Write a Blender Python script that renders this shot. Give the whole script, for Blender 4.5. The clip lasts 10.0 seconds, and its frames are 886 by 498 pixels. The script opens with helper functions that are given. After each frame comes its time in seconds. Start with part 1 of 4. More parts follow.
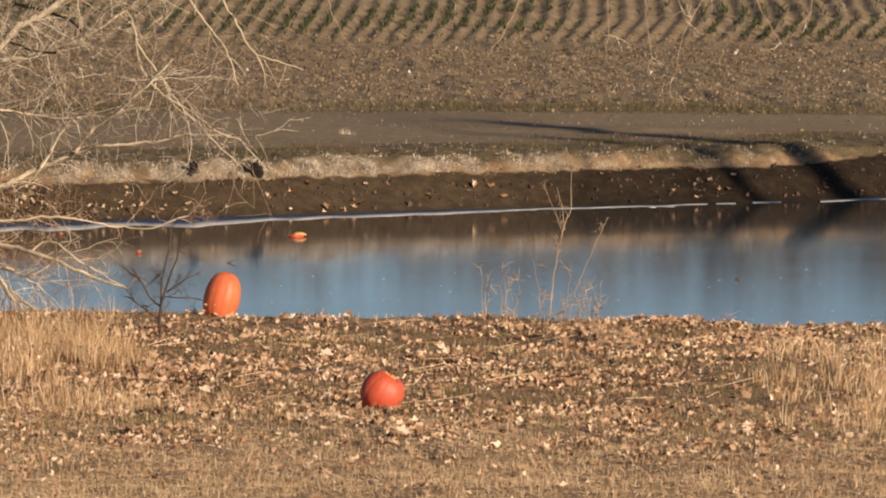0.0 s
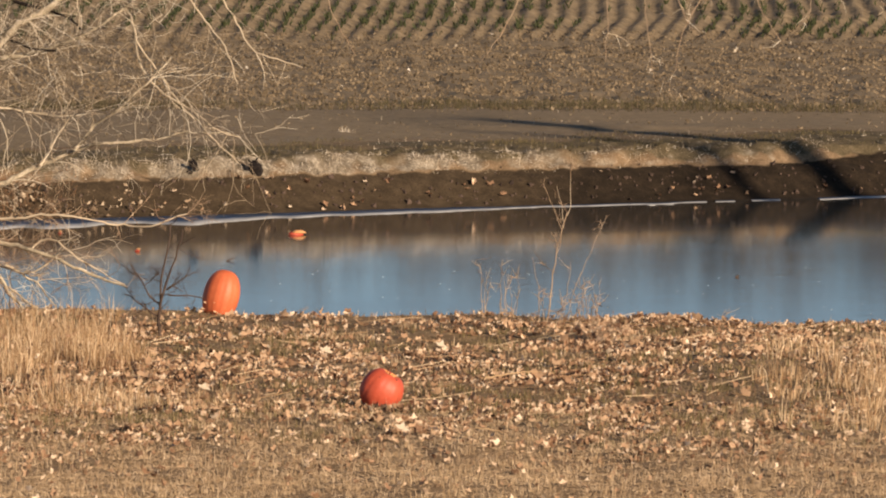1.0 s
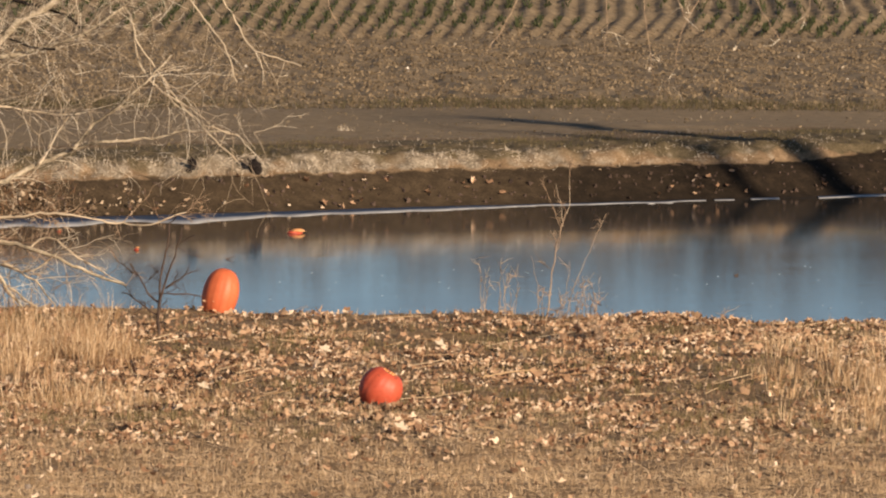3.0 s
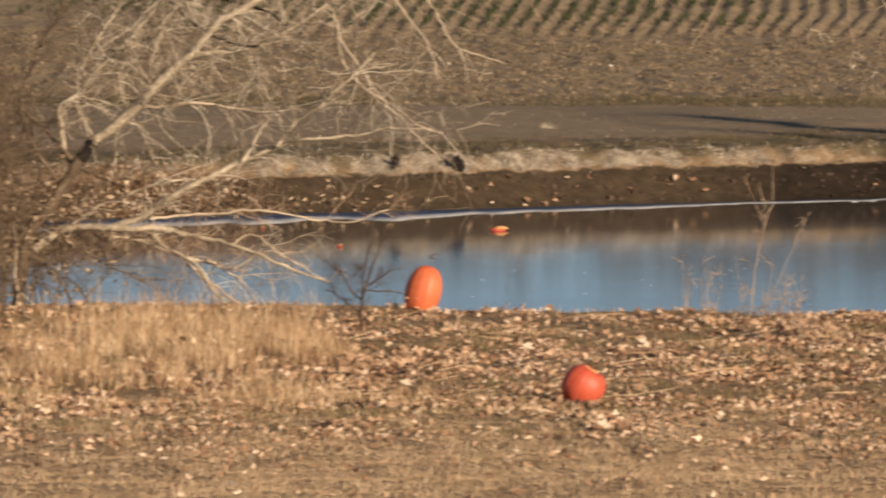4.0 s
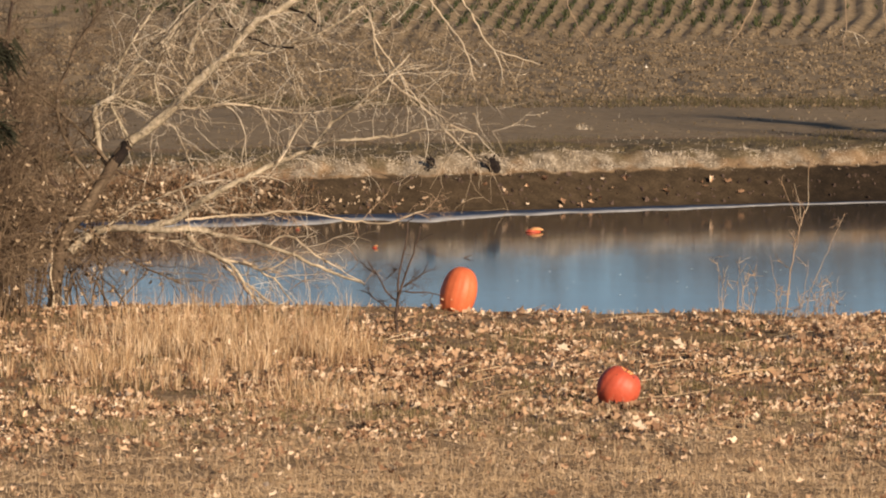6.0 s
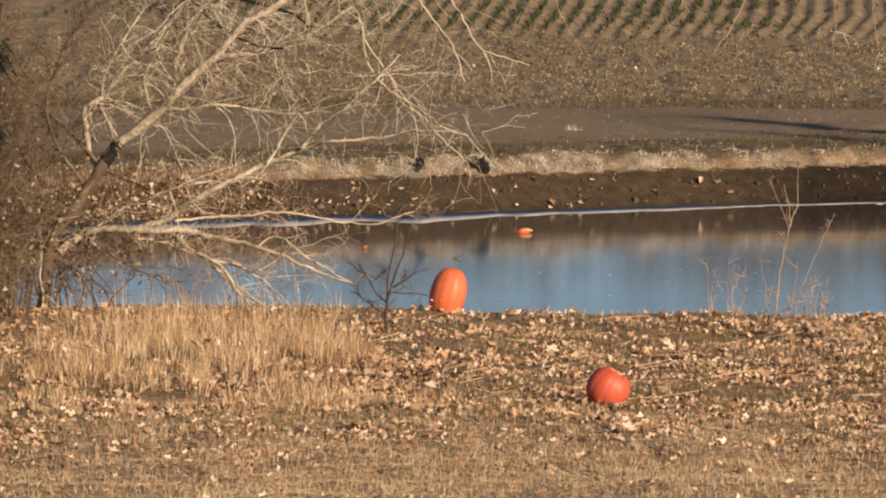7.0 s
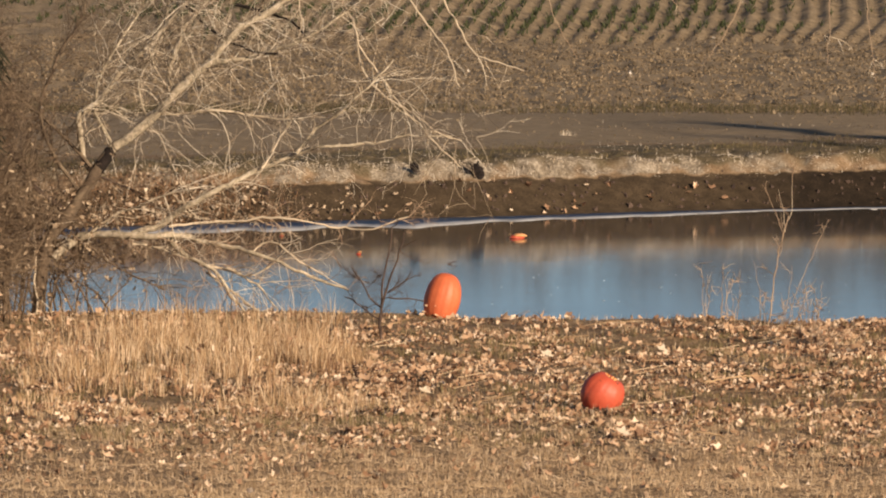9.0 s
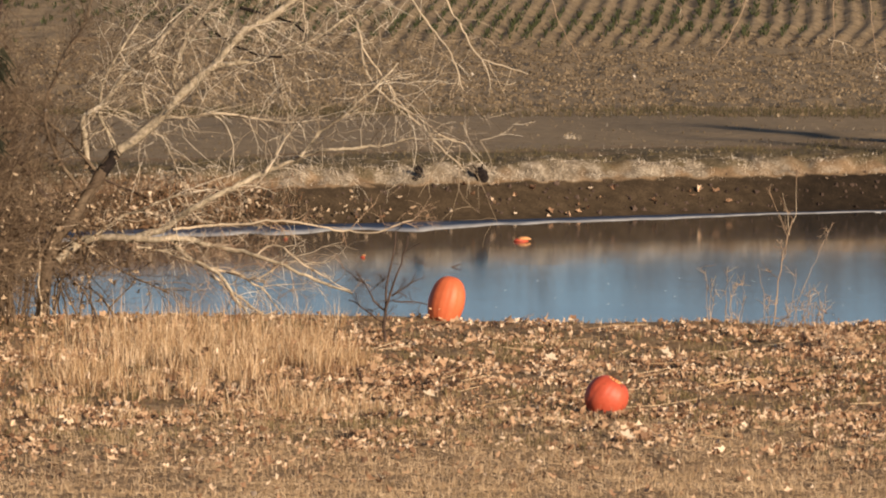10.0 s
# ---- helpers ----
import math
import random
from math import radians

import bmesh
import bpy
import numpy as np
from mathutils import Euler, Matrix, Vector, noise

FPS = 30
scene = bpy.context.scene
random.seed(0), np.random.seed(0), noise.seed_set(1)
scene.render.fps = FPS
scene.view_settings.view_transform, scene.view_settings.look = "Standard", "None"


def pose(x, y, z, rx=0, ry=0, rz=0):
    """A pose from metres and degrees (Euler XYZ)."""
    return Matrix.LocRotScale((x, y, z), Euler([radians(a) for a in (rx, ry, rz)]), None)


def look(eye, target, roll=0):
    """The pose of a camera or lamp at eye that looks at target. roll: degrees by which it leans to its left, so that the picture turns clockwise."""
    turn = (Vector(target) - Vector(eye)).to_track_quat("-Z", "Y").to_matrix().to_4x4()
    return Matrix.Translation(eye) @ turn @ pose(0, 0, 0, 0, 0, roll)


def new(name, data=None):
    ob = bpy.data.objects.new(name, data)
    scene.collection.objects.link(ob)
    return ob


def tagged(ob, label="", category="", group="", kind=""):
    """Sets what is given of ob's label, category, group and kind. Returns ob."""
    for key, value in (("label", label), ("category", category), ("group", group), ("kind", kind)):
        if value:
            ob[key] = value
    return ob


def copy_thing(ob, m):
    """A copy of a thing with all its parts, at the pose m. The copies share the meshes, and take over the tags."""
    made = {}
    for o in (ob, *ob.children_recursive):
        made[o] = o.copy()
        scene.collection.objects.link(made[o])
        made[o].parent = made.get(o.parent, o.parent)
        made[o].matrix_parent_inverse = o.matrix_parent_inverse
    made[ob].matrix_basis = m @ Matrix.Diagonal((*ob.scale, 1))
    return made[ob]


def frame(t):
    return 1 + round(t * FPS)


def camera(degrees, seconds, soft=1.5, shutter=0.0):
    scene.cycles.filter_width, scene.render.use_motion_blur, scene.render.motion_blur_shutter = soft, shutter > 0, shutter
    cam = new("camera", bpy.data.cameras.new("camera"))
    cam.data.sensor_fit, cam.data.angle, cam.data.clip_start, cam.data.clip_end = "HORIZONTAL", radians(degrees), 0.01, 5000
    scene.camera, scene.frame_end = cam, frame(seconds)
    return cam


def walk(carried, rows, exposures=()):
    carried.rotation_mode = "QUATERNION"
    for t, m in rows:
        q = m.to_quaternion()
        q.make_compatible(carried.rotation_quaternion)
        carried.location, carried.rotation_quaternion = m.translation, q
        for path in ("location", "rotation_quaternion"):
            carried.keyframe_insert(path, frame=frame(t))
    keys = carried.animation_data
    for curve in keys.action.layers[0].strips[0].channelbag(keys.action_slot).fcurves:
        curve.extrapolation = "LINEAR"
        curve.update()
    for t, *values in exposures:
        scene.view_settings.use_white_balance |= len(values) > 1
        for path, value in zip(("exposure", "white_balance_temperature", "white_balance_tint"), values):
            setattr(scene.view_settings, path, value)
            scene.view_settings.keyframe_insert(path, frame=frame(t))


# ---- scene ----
# The stand: one spot on a rise above the pond; the camera only turns there.
EYE = (0.0, 0.0, 4.2)
LENS = 8.0


def aim(yaw, tilt, roll=0.0):
    """Camera pose at the fixed stand; yaw to the right and tilt downwards, in degrees."""
    a, b = radians(yaw), radians(tilt)
    way = Vector((math.sin(a) * math.cos(b), math.cos(a) * math.cos(b), -math.sin(b)))
    return look(EYE, Vector(EYE) + 50 * way, roll)


cam = camera(LENS, 10.0, soft=2.0, shutter=0.5)
# seconds, yaw, tilt
PATH = [
    (0.00, 2.191, 3.594),
    (0.50, 2.205, 3.612),
    (1.00, 2.197, 3.613),
    (1.50, 2.236, 3.613),
    (2.00, 2.236, 3.613),
    (2.85, 2.236, 3.622),
    (3.30, 1.916, 3.645),
    (3.50, 1.564, 3.659),
    (4.00, 0.367, 3.649),
    (4.20, 0.010, 3.654),
    (4.50, -0.188, 3.656),
    (5.00, -0.110, 3.644),
    (5.50, 0.000, 3.645),
    (5.70, 0.026, 3.642),
    (6.30, 0.061, 3.635),
    (7.00, 0.142, 3.630),
    (7.50, 0.219, 3.629),
    (8.00, 0.227, 3.573),
    (8.50, 0.223, 3.568),
    (9.00, 0.193, 3.582),
    (9.50, 0.174, 3.563),
    (10.00, 0.156, 3.553),
]
walk(cam, [(t, aim(a, b)) for t, a, b in PATH])

# ---- light ----
SUN_AZ, SUN_EL = 142, 16
world = bpy.data.worlds.new("sky")
scene.world = world
world.use_nodes = True
wn = world.node_tree
sky = wn.nodes.new("ShaderNodeTexSky")
sky.sky_type, sky.sun_disc = "NISHITA", False
sky.sun_elevation, sky.sun_rotation = radians(SUN_EL), radians(SUN_AZ)
sky.air_density, sky.ozone_density, sky.dust_density = 0.6, 1.0, 0.1
wn.links.new(sky.outputs[0], wn.nodes["Background"].inputs[0])
wn.nodes["Background"].inputs[1].default_value = 0.067
sun = new("sun", bpy.data.lights.new("sun", "SUN"))
sun.data.energy, sun.data.angle, sun.data.color = 5.0, radians(0.5), (1, 0.8, 0.6)
SUN_WAY = Vector((math.sin(radians(SUN_AZ)) * math.cos(radians(SUN_EL)), math.cos(radians(SUN_AZ)) * math.cos(radians(SUN_EL)), math.sin(radians(SUN_EL))))
sun.matrix_world = look(SUN_WAY * 80, (0, 0, 0))
scene.view_settings.exposure = 0.3

rng = np.random.default_rng(7)
random.seed(7)


# ---- helpers for meshes ----
def mesh_from(name, verts, faces, mats, smooth_faces=False, attrs=None):
    """A mesh from an array of places and one array of faces with equal corner counts."""
    verts, faces = np.asarray(verts, np.float32), np.asarray(faces, np.int32)
    me = bpy.data.meshes.new(name)
    k = faces.shape[1]
    me.vertices.add(len(verts))
    me.vertices.foreach_set("co", verts.ravel())
    me.loops.add(faces.size)
    me.loops.foreach_set("vertex_index", faces.ravel())
    me.polygons.add(len(faces))
    me.polygons.foreach_set("loop_start", np.arange(0, faces.size, k, dtype=np.int32))
    for m in mats if isinstance(mats, (list, tuple)) else [mats]:
        me.materials.append(m)
    for key, values in (attrs or {}).items():
        a = me.attributes.new(key, "FLOAT", "POINT")
        a.data.foreach_set("value", np.asarray(values, np.float32).ravel())
    me.update(calc_edges=True)
    me.polygons.foreach_set("use_smooth", np.full(len(faces), smooth_faces))
    me.update()
    return me


def part(name, me, parent, label=""):
    ob = new(name, me)
    ob.parent = parent
    if label:
        tagged(ob, label)
    return ob


def join(pieces):
    """Several (places, faces) put into one."""
    vs, fs, n = [], [], 0
    for v, f in pieces:
        vs.append(np.asarray(v, float))
        fs.append(np.asarray(f, int) + n)
        n += len(v)
    return np.concatenate(vs), np.concatenate(fs)


def smooth(a, b, v):
    t = np.clip((v - a) / (b - a), 0, 1)
    return t * t * (3 - 2 * t)


LATTICE = np.random.default_rng(3).random((256, 256))


def wave(x, y, size, shift=0):
    """Value noise of about that size in metres, from -1 to 1."""
    x, y = np.asarray(x) / size + 17.3 * shift, np.asarray(y) / size + 41.7 * shift
    i, j = np.floor(x).astype(int), np.floor(y).astype(int)
    u, v = x - i, y - j
    u, v = u * u * (3 - 2 * u), v * v * (3 - 2 * v)
    g = lambda a, b: LATTICE[a % 256, b % 256]
    return 2 * ((g(i, j) * (1 - u) + g(i + 1, j) * u) * (1 - v) + (g(i, j + 1) * (1 - u) + g(i + 1, j + 1) * u) * v) - 1


# ---- materials ----
def surface(name, colours, scale=8.0, rough=0.85, bump=0.3, island=0.0, spec=0.25, fine=6.0, thin=0.0):
    """Procedural surface: a ramp of colours over coarse and fine noise, varied from piece to piece."""
    m = bpy.data.materials.new(name)
    m.use_nodes = True
    nt = m.node_tree
    N, L = nt.nodes.new, nt.links.new
    b = nt.nodes["Principled BSDF"]
    b.inputs["Roughness"].default_value = rough
    b.inputs["Specular IOR Level"].default_value = spec
    geo, tex = N("ShaderNodeNewGeometry"), N("ShaderNodeTexCoord")
    n1, n2 = N("ShaderNodeTexNoise"), N("ShaderNodeTexNoise")
    n1.inputs["Scale"].default_value, n2.inputs["Scale"].default_value = scale, scale * fine
    n1.inputs["Detail"].default_value = n2.inputs["Detail"].default_value = 4
    for n in (n1, n2):
        L(tex.outputs["Object"], n.inputs["Vector"])
    mix = N("ShaderNodeMath")
    mix.operation = "MULTIPLY_ADD"
    L(n2.outputs[0], mix.inputs[0])
    mix.inputs[1].default_value = 0.45
    half = N("ShaderNodeMath")
    half.operation = "MULTIPLY_ADD"
    L(n1.outputs[0], half.inputs[0])
    half.inputs[1].default_value, half.inputs[2].default_value = 0.9, -0.18
    L(half.outputs[0], mix.inputs[2])
    fac = mix.outputs[0]
    if island:
        m2 = N("ShaderNodeMix")
        m2.inputs[0].default_value = island
        L(fac, m2.inputs[2])
        L(geo.outputs["Random Per Island"], m2.inputs[3])
        fac = m2.outputs[0]
    ramp = N("ShaderNodeValToRGB")
    L(fac, ramp.inputs[0])
    el = ramp.color_ramp.elements
    while len(el) < len(colours):
        el.new(0.5)
    for i, c in enumerate(colours):
        el[i].position = 0.15 + 0.7 * i / max(1, len(colours) - 1)
        el[i].color = (*c, 1)
    L(ramp.outputs[0], b.inputs["Base Color"])
    if bump:
        bp = N("ShaderNodeBump")
        bp.inputs["Strength"].default_value, bp.inputs["Distance"].default_value = bump, 0.01
        L(n2.outputs[0], bp.inputs["Height"])
        L(bp.outputs[0], b.inputs["Normal"])
    if thin:
        t, x = N("ShaderNodeBsdfTranslucent"), N("ShaderNodeMixShader")
        x.inputs[0].default_value = thin
        L(ramp.outputs[0], t.inputs[0]), L(b.outputs[0], x.inputs[1]), L(t.outputs[0], x.inputs[2])
        L(x.outputs[0], nt.nodes["Material Output"].inputs[0])
    return m


def ground_surface():
    """Soil of five kinds, blended by the zones stored on the ground."""
    m = bpy.data.materials.new("ground_soil")
    m.use_nodes = True
    nt = m.node_tree
    N, L = nt.nodes.new, nt.links.new
    b = nt.nodes["Principled BSDF"]
    b.inputs["Roughness"].default_value, b.inputs["Specular IOR Level"].default_value = 0.95, 0.15
    tex = N("ShaderNodeTexCoord")

    def noise_of(scale, detail=5):
        n = N("ShaderNodeTexNoise")
        n.inputs["Scale"].default_value, n.inputs["Detail"].default_value = scale, detail
        L(tex.outputs["Object"], n.inputs["Vector"])
        return n.outputs[0]

    big, mid, fine = noise_of(0.7), noise_of(6), noise_of(38)

    def ramp(fac, *cs):
        r = N("ShaderNodeValToRGB")
        L(fac, r.inputs[0])
        el = r.color_ramp.elements
        while len(el) < len(cs):
            el.new(0.5)
        for i, c in enumerate(cs):
            el[i].position, el[i].color = 0.3 + 0.4 * i / (len(cs) - 1), (*c, 1)
        return r.outputs[0]

    def blend(a, c, fac):
        x = N("ShaderNodeMix")
        x.data_type = "RGBA"
        L(fac, x.inputs[0]), L(a, x.inputs[6]), L(c, x.inputs[7])
        return x.outputs[2]

    def zone(key, other):
        a = N("ShaderNodeAttribute")
        a.attribute_name = key
        p = N("ShaderNodeMath")
        p.operation = "MULTIPLY_ADD"
        L(other, p.inputs[0])
        p.inputs[1].default_value, p.inputs[2].default_value = 0.8, -0.4
        q = N("ShaderNodeMath")
        q.operation = "ADD"
        L(a.outputs["Fac"], q.inputs[0]), L(p.outputs[0], q.inputs[1])
        s = N("ShaderNodeMapRange")
        s.inputs[1].default_value, s.inputs[2].default_value = 0.3, 0.7
        L(q.outputs[0], s.inputs[0])
        return s.outputs[0]

    both = N("ShaderNodeMath")
    both.operation = "MULTIPLY_ADD"
    L(mid, both.inputs[0])
    both.inputs[1].default_value = 0.5
    h2 = N("ShaderNodeMath")
    h2.operation = "MULTIPLY"
    L(fine, h2.inputs[0])
    h2.inputs[1].default_value = 0.5
    L(h2.outputs[0], both.inputs[2])
    col = ramp(both.outputs[0], (0.12, 0.078, 0.043), (0.26, 0.175, 0.1), (0.42, 0.3, 0.185))
    col = blend(col, ramp(both.outputs[0], (0.105, 0.076, 0.043), (0.29, 0.214, 0.126), (0.48, 0.365, 0.23)), zone("field", fine))
    col = blend(col, ramp(both.outputs[0], (0.19, 0.14, 0.084), (0.26, 0.195, 0.12), (0.34, 0.258, 0.162)), zone("track", mid))
    col = blend(col, ramp(both.outputs[0], (0.06, 0.046, 0.025), (0.13, 0.1, 0.056), (0.24, 0.18, 0.11)), zone("turf", mid))
    col = blend(col, ramp(both.outputs[0], (0.09, 0.068, 0.045), (0.24, 0.193, 0.135), (0.52, 0.445, 0.34)), zone("straw", mid))
    # Two mud tones; the darker one takes over towards the right.
    paler = ramp(both.outputs[0], (0.035, 0.024, 0.014), (0.065, 0.045, 0.026), (0.11, 0.077, 0.046))
    darker = ramp(both.outputs[0], (0.014, 0.01, 0.006), (0.026, 0.018, 0.011), (0.055, 0.037, 0.022))
    col = blend(col, blend(paler, darker, zone("dark_mud", big)), zone("mud", mid))
    L(col, b.inputs["Base Color"])
    bp = N("ShaderNodeBump")
    bp.inputs["Strength"].default_value, bp.inputs["Distance"].default_value = 0.7, 0.03
    L(both.outputs[0], bp.inputs["Height"])
    L(bp.outputs[0], b.inputs["Normal"])
    return m


def pond_surface():
    """Still, thinly frozen pond: a dark mirror, slightly dulled, with flecks."""
    m = bpy.data.materials.new("pond_water")
    m.use_nodes = True
    nt = m.node_tree
    N, L = nt.nodes.new, nt.links.new
    b = nt.nodes["Principled BSDF"]
    b.inputs["Base Color"].default_value = (0.03, 0.033, 0.032, 1)
    b.inputs["IOR"].default_value = 1.33
    tex, mp = N("ShaderNodeTexCoord"), N("ShaderNodeMapping")
    mp.inputs["Scale"].default_value = (0.5, 1.2, 1)
    L(tex.outputs["Object"], mp.inputs[0])
    n, r = N("ShaderNodeTexNoise"), N("ShaderNodeTexNoise")
    n.inputs["Scale"].default_value, n.inputs["Detail"].default_value = 2.2, 3
    r.inputs["Scale"].default_value = 0.5
    L(mp.outputs[0], n.inputs["Vector"]), L(mp.outputs[0], r.inputs["Vector"])
    mr = N("ShaderNodeMapRange")
    mr.inputs[3].default_value, mr.inputs[4].default_value = 0.054, 0.088
    L(r.outputs[0], mr.inputs[0]), L(mr.outputs[0], b.inputs["Roughness"])
    bp = N("ShaderNodeBump")
    bp.inputs["Strength"].default_value, bp.inputs["Distance"].default_value = 0.06, 0.012
    L(n.outputs[0], bp.inputs["Height"]), L(bp.outputs[0], b.inputs["Normal"])
    return m


SOIL = ground_surface()
POND = pond_surface()
ICE = surface("shore_ice", [(0.26, 0.25, 0.235), (0.58, 0.565, 0.53), (0.87, 0.855, 0.82)], 4, 0.7, 0.2, spec=0.15)
STRAW = surface("straw_blades", [(0.2, 0.135, 0.07), (0.5, 0.345, 0.195), (0.84, 0.65, 0.44)], 1.2, 0.75, 0, 0.6, thin=0.08)
OLIVE = surface("olive_thatch", [(0.06, 0.045, 0.02), (0.16, 0.125, 0.055), (0.34, 0.25, 0.125)], 1.6, 0.8, 0, 0.5, thin=0.08)
RUSSET = surface("russet_thatch", [(0.1, 0.05, 0.025), (0.25, 0.135, 0.07), (0.45, 0.27, 0.15)], 1.6, 0.8, 0, 0.5, thin=0.08)
TALL = surface("tall_dry_grass", [(0.22, 0.125, 0.055), (0.52, 0.335, 0.175), (0.95, 0.75, 0.51)], 1.0, 0.7, 0, 0.6, thin=0.08)
PALE = surface("bleached_tufts", [(0.3, 0.23, 0.15), (0.54, 0.45, 0.33), (0.8, 0.71, 0.59)], 1.5, 0.8, 0, 0.6, thin=0.08)
LEAF = surface("dead_leaf", [(0.19, 0.105, 0.06), (0.37, 0.215, 0.124), (0.58, 0.385, 0.238), (0.87, 0.69, 0.505)], 9, 0.75, 0.2, 0.72, thin=0.08)
DULL_LEAF = surface("weathered_leaf", [(0.11, 0.07, 0.042), (0.24, 0.165, 0.1), (0.4, 0.29, 0.185), (0.74, 0.59, 0.42)], 9, 0.8, 0.2, 0.72, thin=0.08)
BARK = surface("grey_tan_bark", [(0.05, 0.042, 0.028), (0.42, 0.345, 0.24), (0.76, 0.65, 0.495)], 8, 0.85, 0.8, fine=4.0)
TWIG = surface("pale_twig", [(0.07, 0.048, 0.033), (0.34, 0.26, 0.175), (0.66, 0.54, 0.385), (0.9, 0.79, 0.62)], 3, 0.8, 0, 0.85)
STEM = surface("brown_bark", [(0.06, 0.04, 0.028), (0.16, 0.115, 0.075), (0.3, 0.23, 0.15)], 9, 0.85, 0.6)
# Near-black bark and root earth; on the two high limbs it paints shade.
BLACK = surface("black_and_shaded_bark", [(0.008, 0.006, 0.005), (0.018, 0.013, 0.011), (0.04, 0.028, 0.022)], 9, 0.9, 0.5)
DARK = surface("dark_bark", [(0.035, 0.024, 0.02), (0.09, 0.06, 0.045), (0.16, 0.11, 0.08)], 9, 0.9, 0.6)
BROWN = surface("brown_twig", [(0.07, 0.046, 0.031), (0.17, 0.118, 0.075), (0.35, 0.255, 0.16)], 3, 0.85, 0, 0.5)
REDTWIG = surface("reddish_twig", [(0.24, 0.14, 0.09), (0.44, 0.3, 0.19), (0.62, 0.49, 0.34)], 3, 0.8, 0, 0.5)
WEED = surface("dark_weed", [(0.035, 0.03, 0.014), (0.07, 0.058, 0.028), (0.13, 0.1, 0.05)], 3, 0.85, 0, 0.5)
CLOD = surface("soil_clod", [(0.075, 0.054, 0.032), (0.175, 0.128, 0.077), (0.29, 0.218, 0.136)], 6, 0.95, 0.5, 0.7)
CROP = surface("young_crop", [(0.03, 0.035, 0.015), (0.055, 0.065, 0.026), (0.1, 0.105, 0.048)], 2, 0.7, 0, 0.5)
CEDAR = surface("evergreen_needles", [(0.01, 0.011, 0.006), (0.024, 0.025, 0.013), (0.05, 0.046, 0.026)], 4, 0.8, 0, 0.6)
RIND = surface("pumpkin_rind", [(0.44, 0.068, 0.035), (0.58, 0.103, 0.052), (0.67, 0.145, 0.074)], 5, 0.5, 0.15, spec=0.35)
RIND_LIGHT = surface("light_pumpkin_rind", [(0.58, 0.12, 0.05), (0.68, 0.165, 0.066), (0.76, 0.22, 0.092)], 5, 0.5, 0.15, spec=0.35)
FLESH = surface("pumpkin_flesh", [(0.66, 0.27, 0.09), (0.82, 0.45, 0.2)], 14, 0.6, 0.3)
PULP = surface("pale_pulp", [(0.7, 0.42, 0.22), (0.82, 0.6, 0.4)], 14, 0.6, 0.3)

# ---- the ground ----
BED, WATER = -1.3, -0.5


def near_edge(x):
    return 57.2 + 0.25 * wave(x, 0, 2.1, 1) + 0.12 * wave(x, 0, 0.6, 2)


def far_shore(x):
    return 81.3 + 0.47 * x + 0.15 * wave(x, 3, 2.6, 3) + 0.02 * wave(x, 7, 0.5, 4)


ROW = 0.39


def row_phase(x, y):
    """Which crop row a place of the field lies on, in rows."""
    m = np.minimum(y, 131.7) - 126.5
    x0 = (x - 0.062 * np.maximum(0, y - 131.7) - 0.05125 * m) / (1 + 0.0099 * m)
    return x0 / ROW


def row_place(row, y):
    m = np.minimum(y, 131.7) - 126.5
    x0 = row * ROW
    return x0 + (0.075 + 0.0099 * (x0 - 2.4)) * m + 0.062 * np.maximum(0, y - 131.7)


def hollow(x, y):
    """Two shallow dips in the bank, coloured darker than the ground around them."""
    w = 1 + 0.35 * wave(x, y, 0.25, 33)
    b = ((x - 2.3) / 0.75) ** 2 + ((y - 54.5) / 0.45) ** 2
    c = ((x - 1.66) / 0.14) ** 2 + ((y - 49.3) / 0.25) ** 2
    return np.clip(0.8 * np.exp(-((b * w) ** 2)) + 0.9 * np.exp(-((c * w) ** 2)), 0, 1)


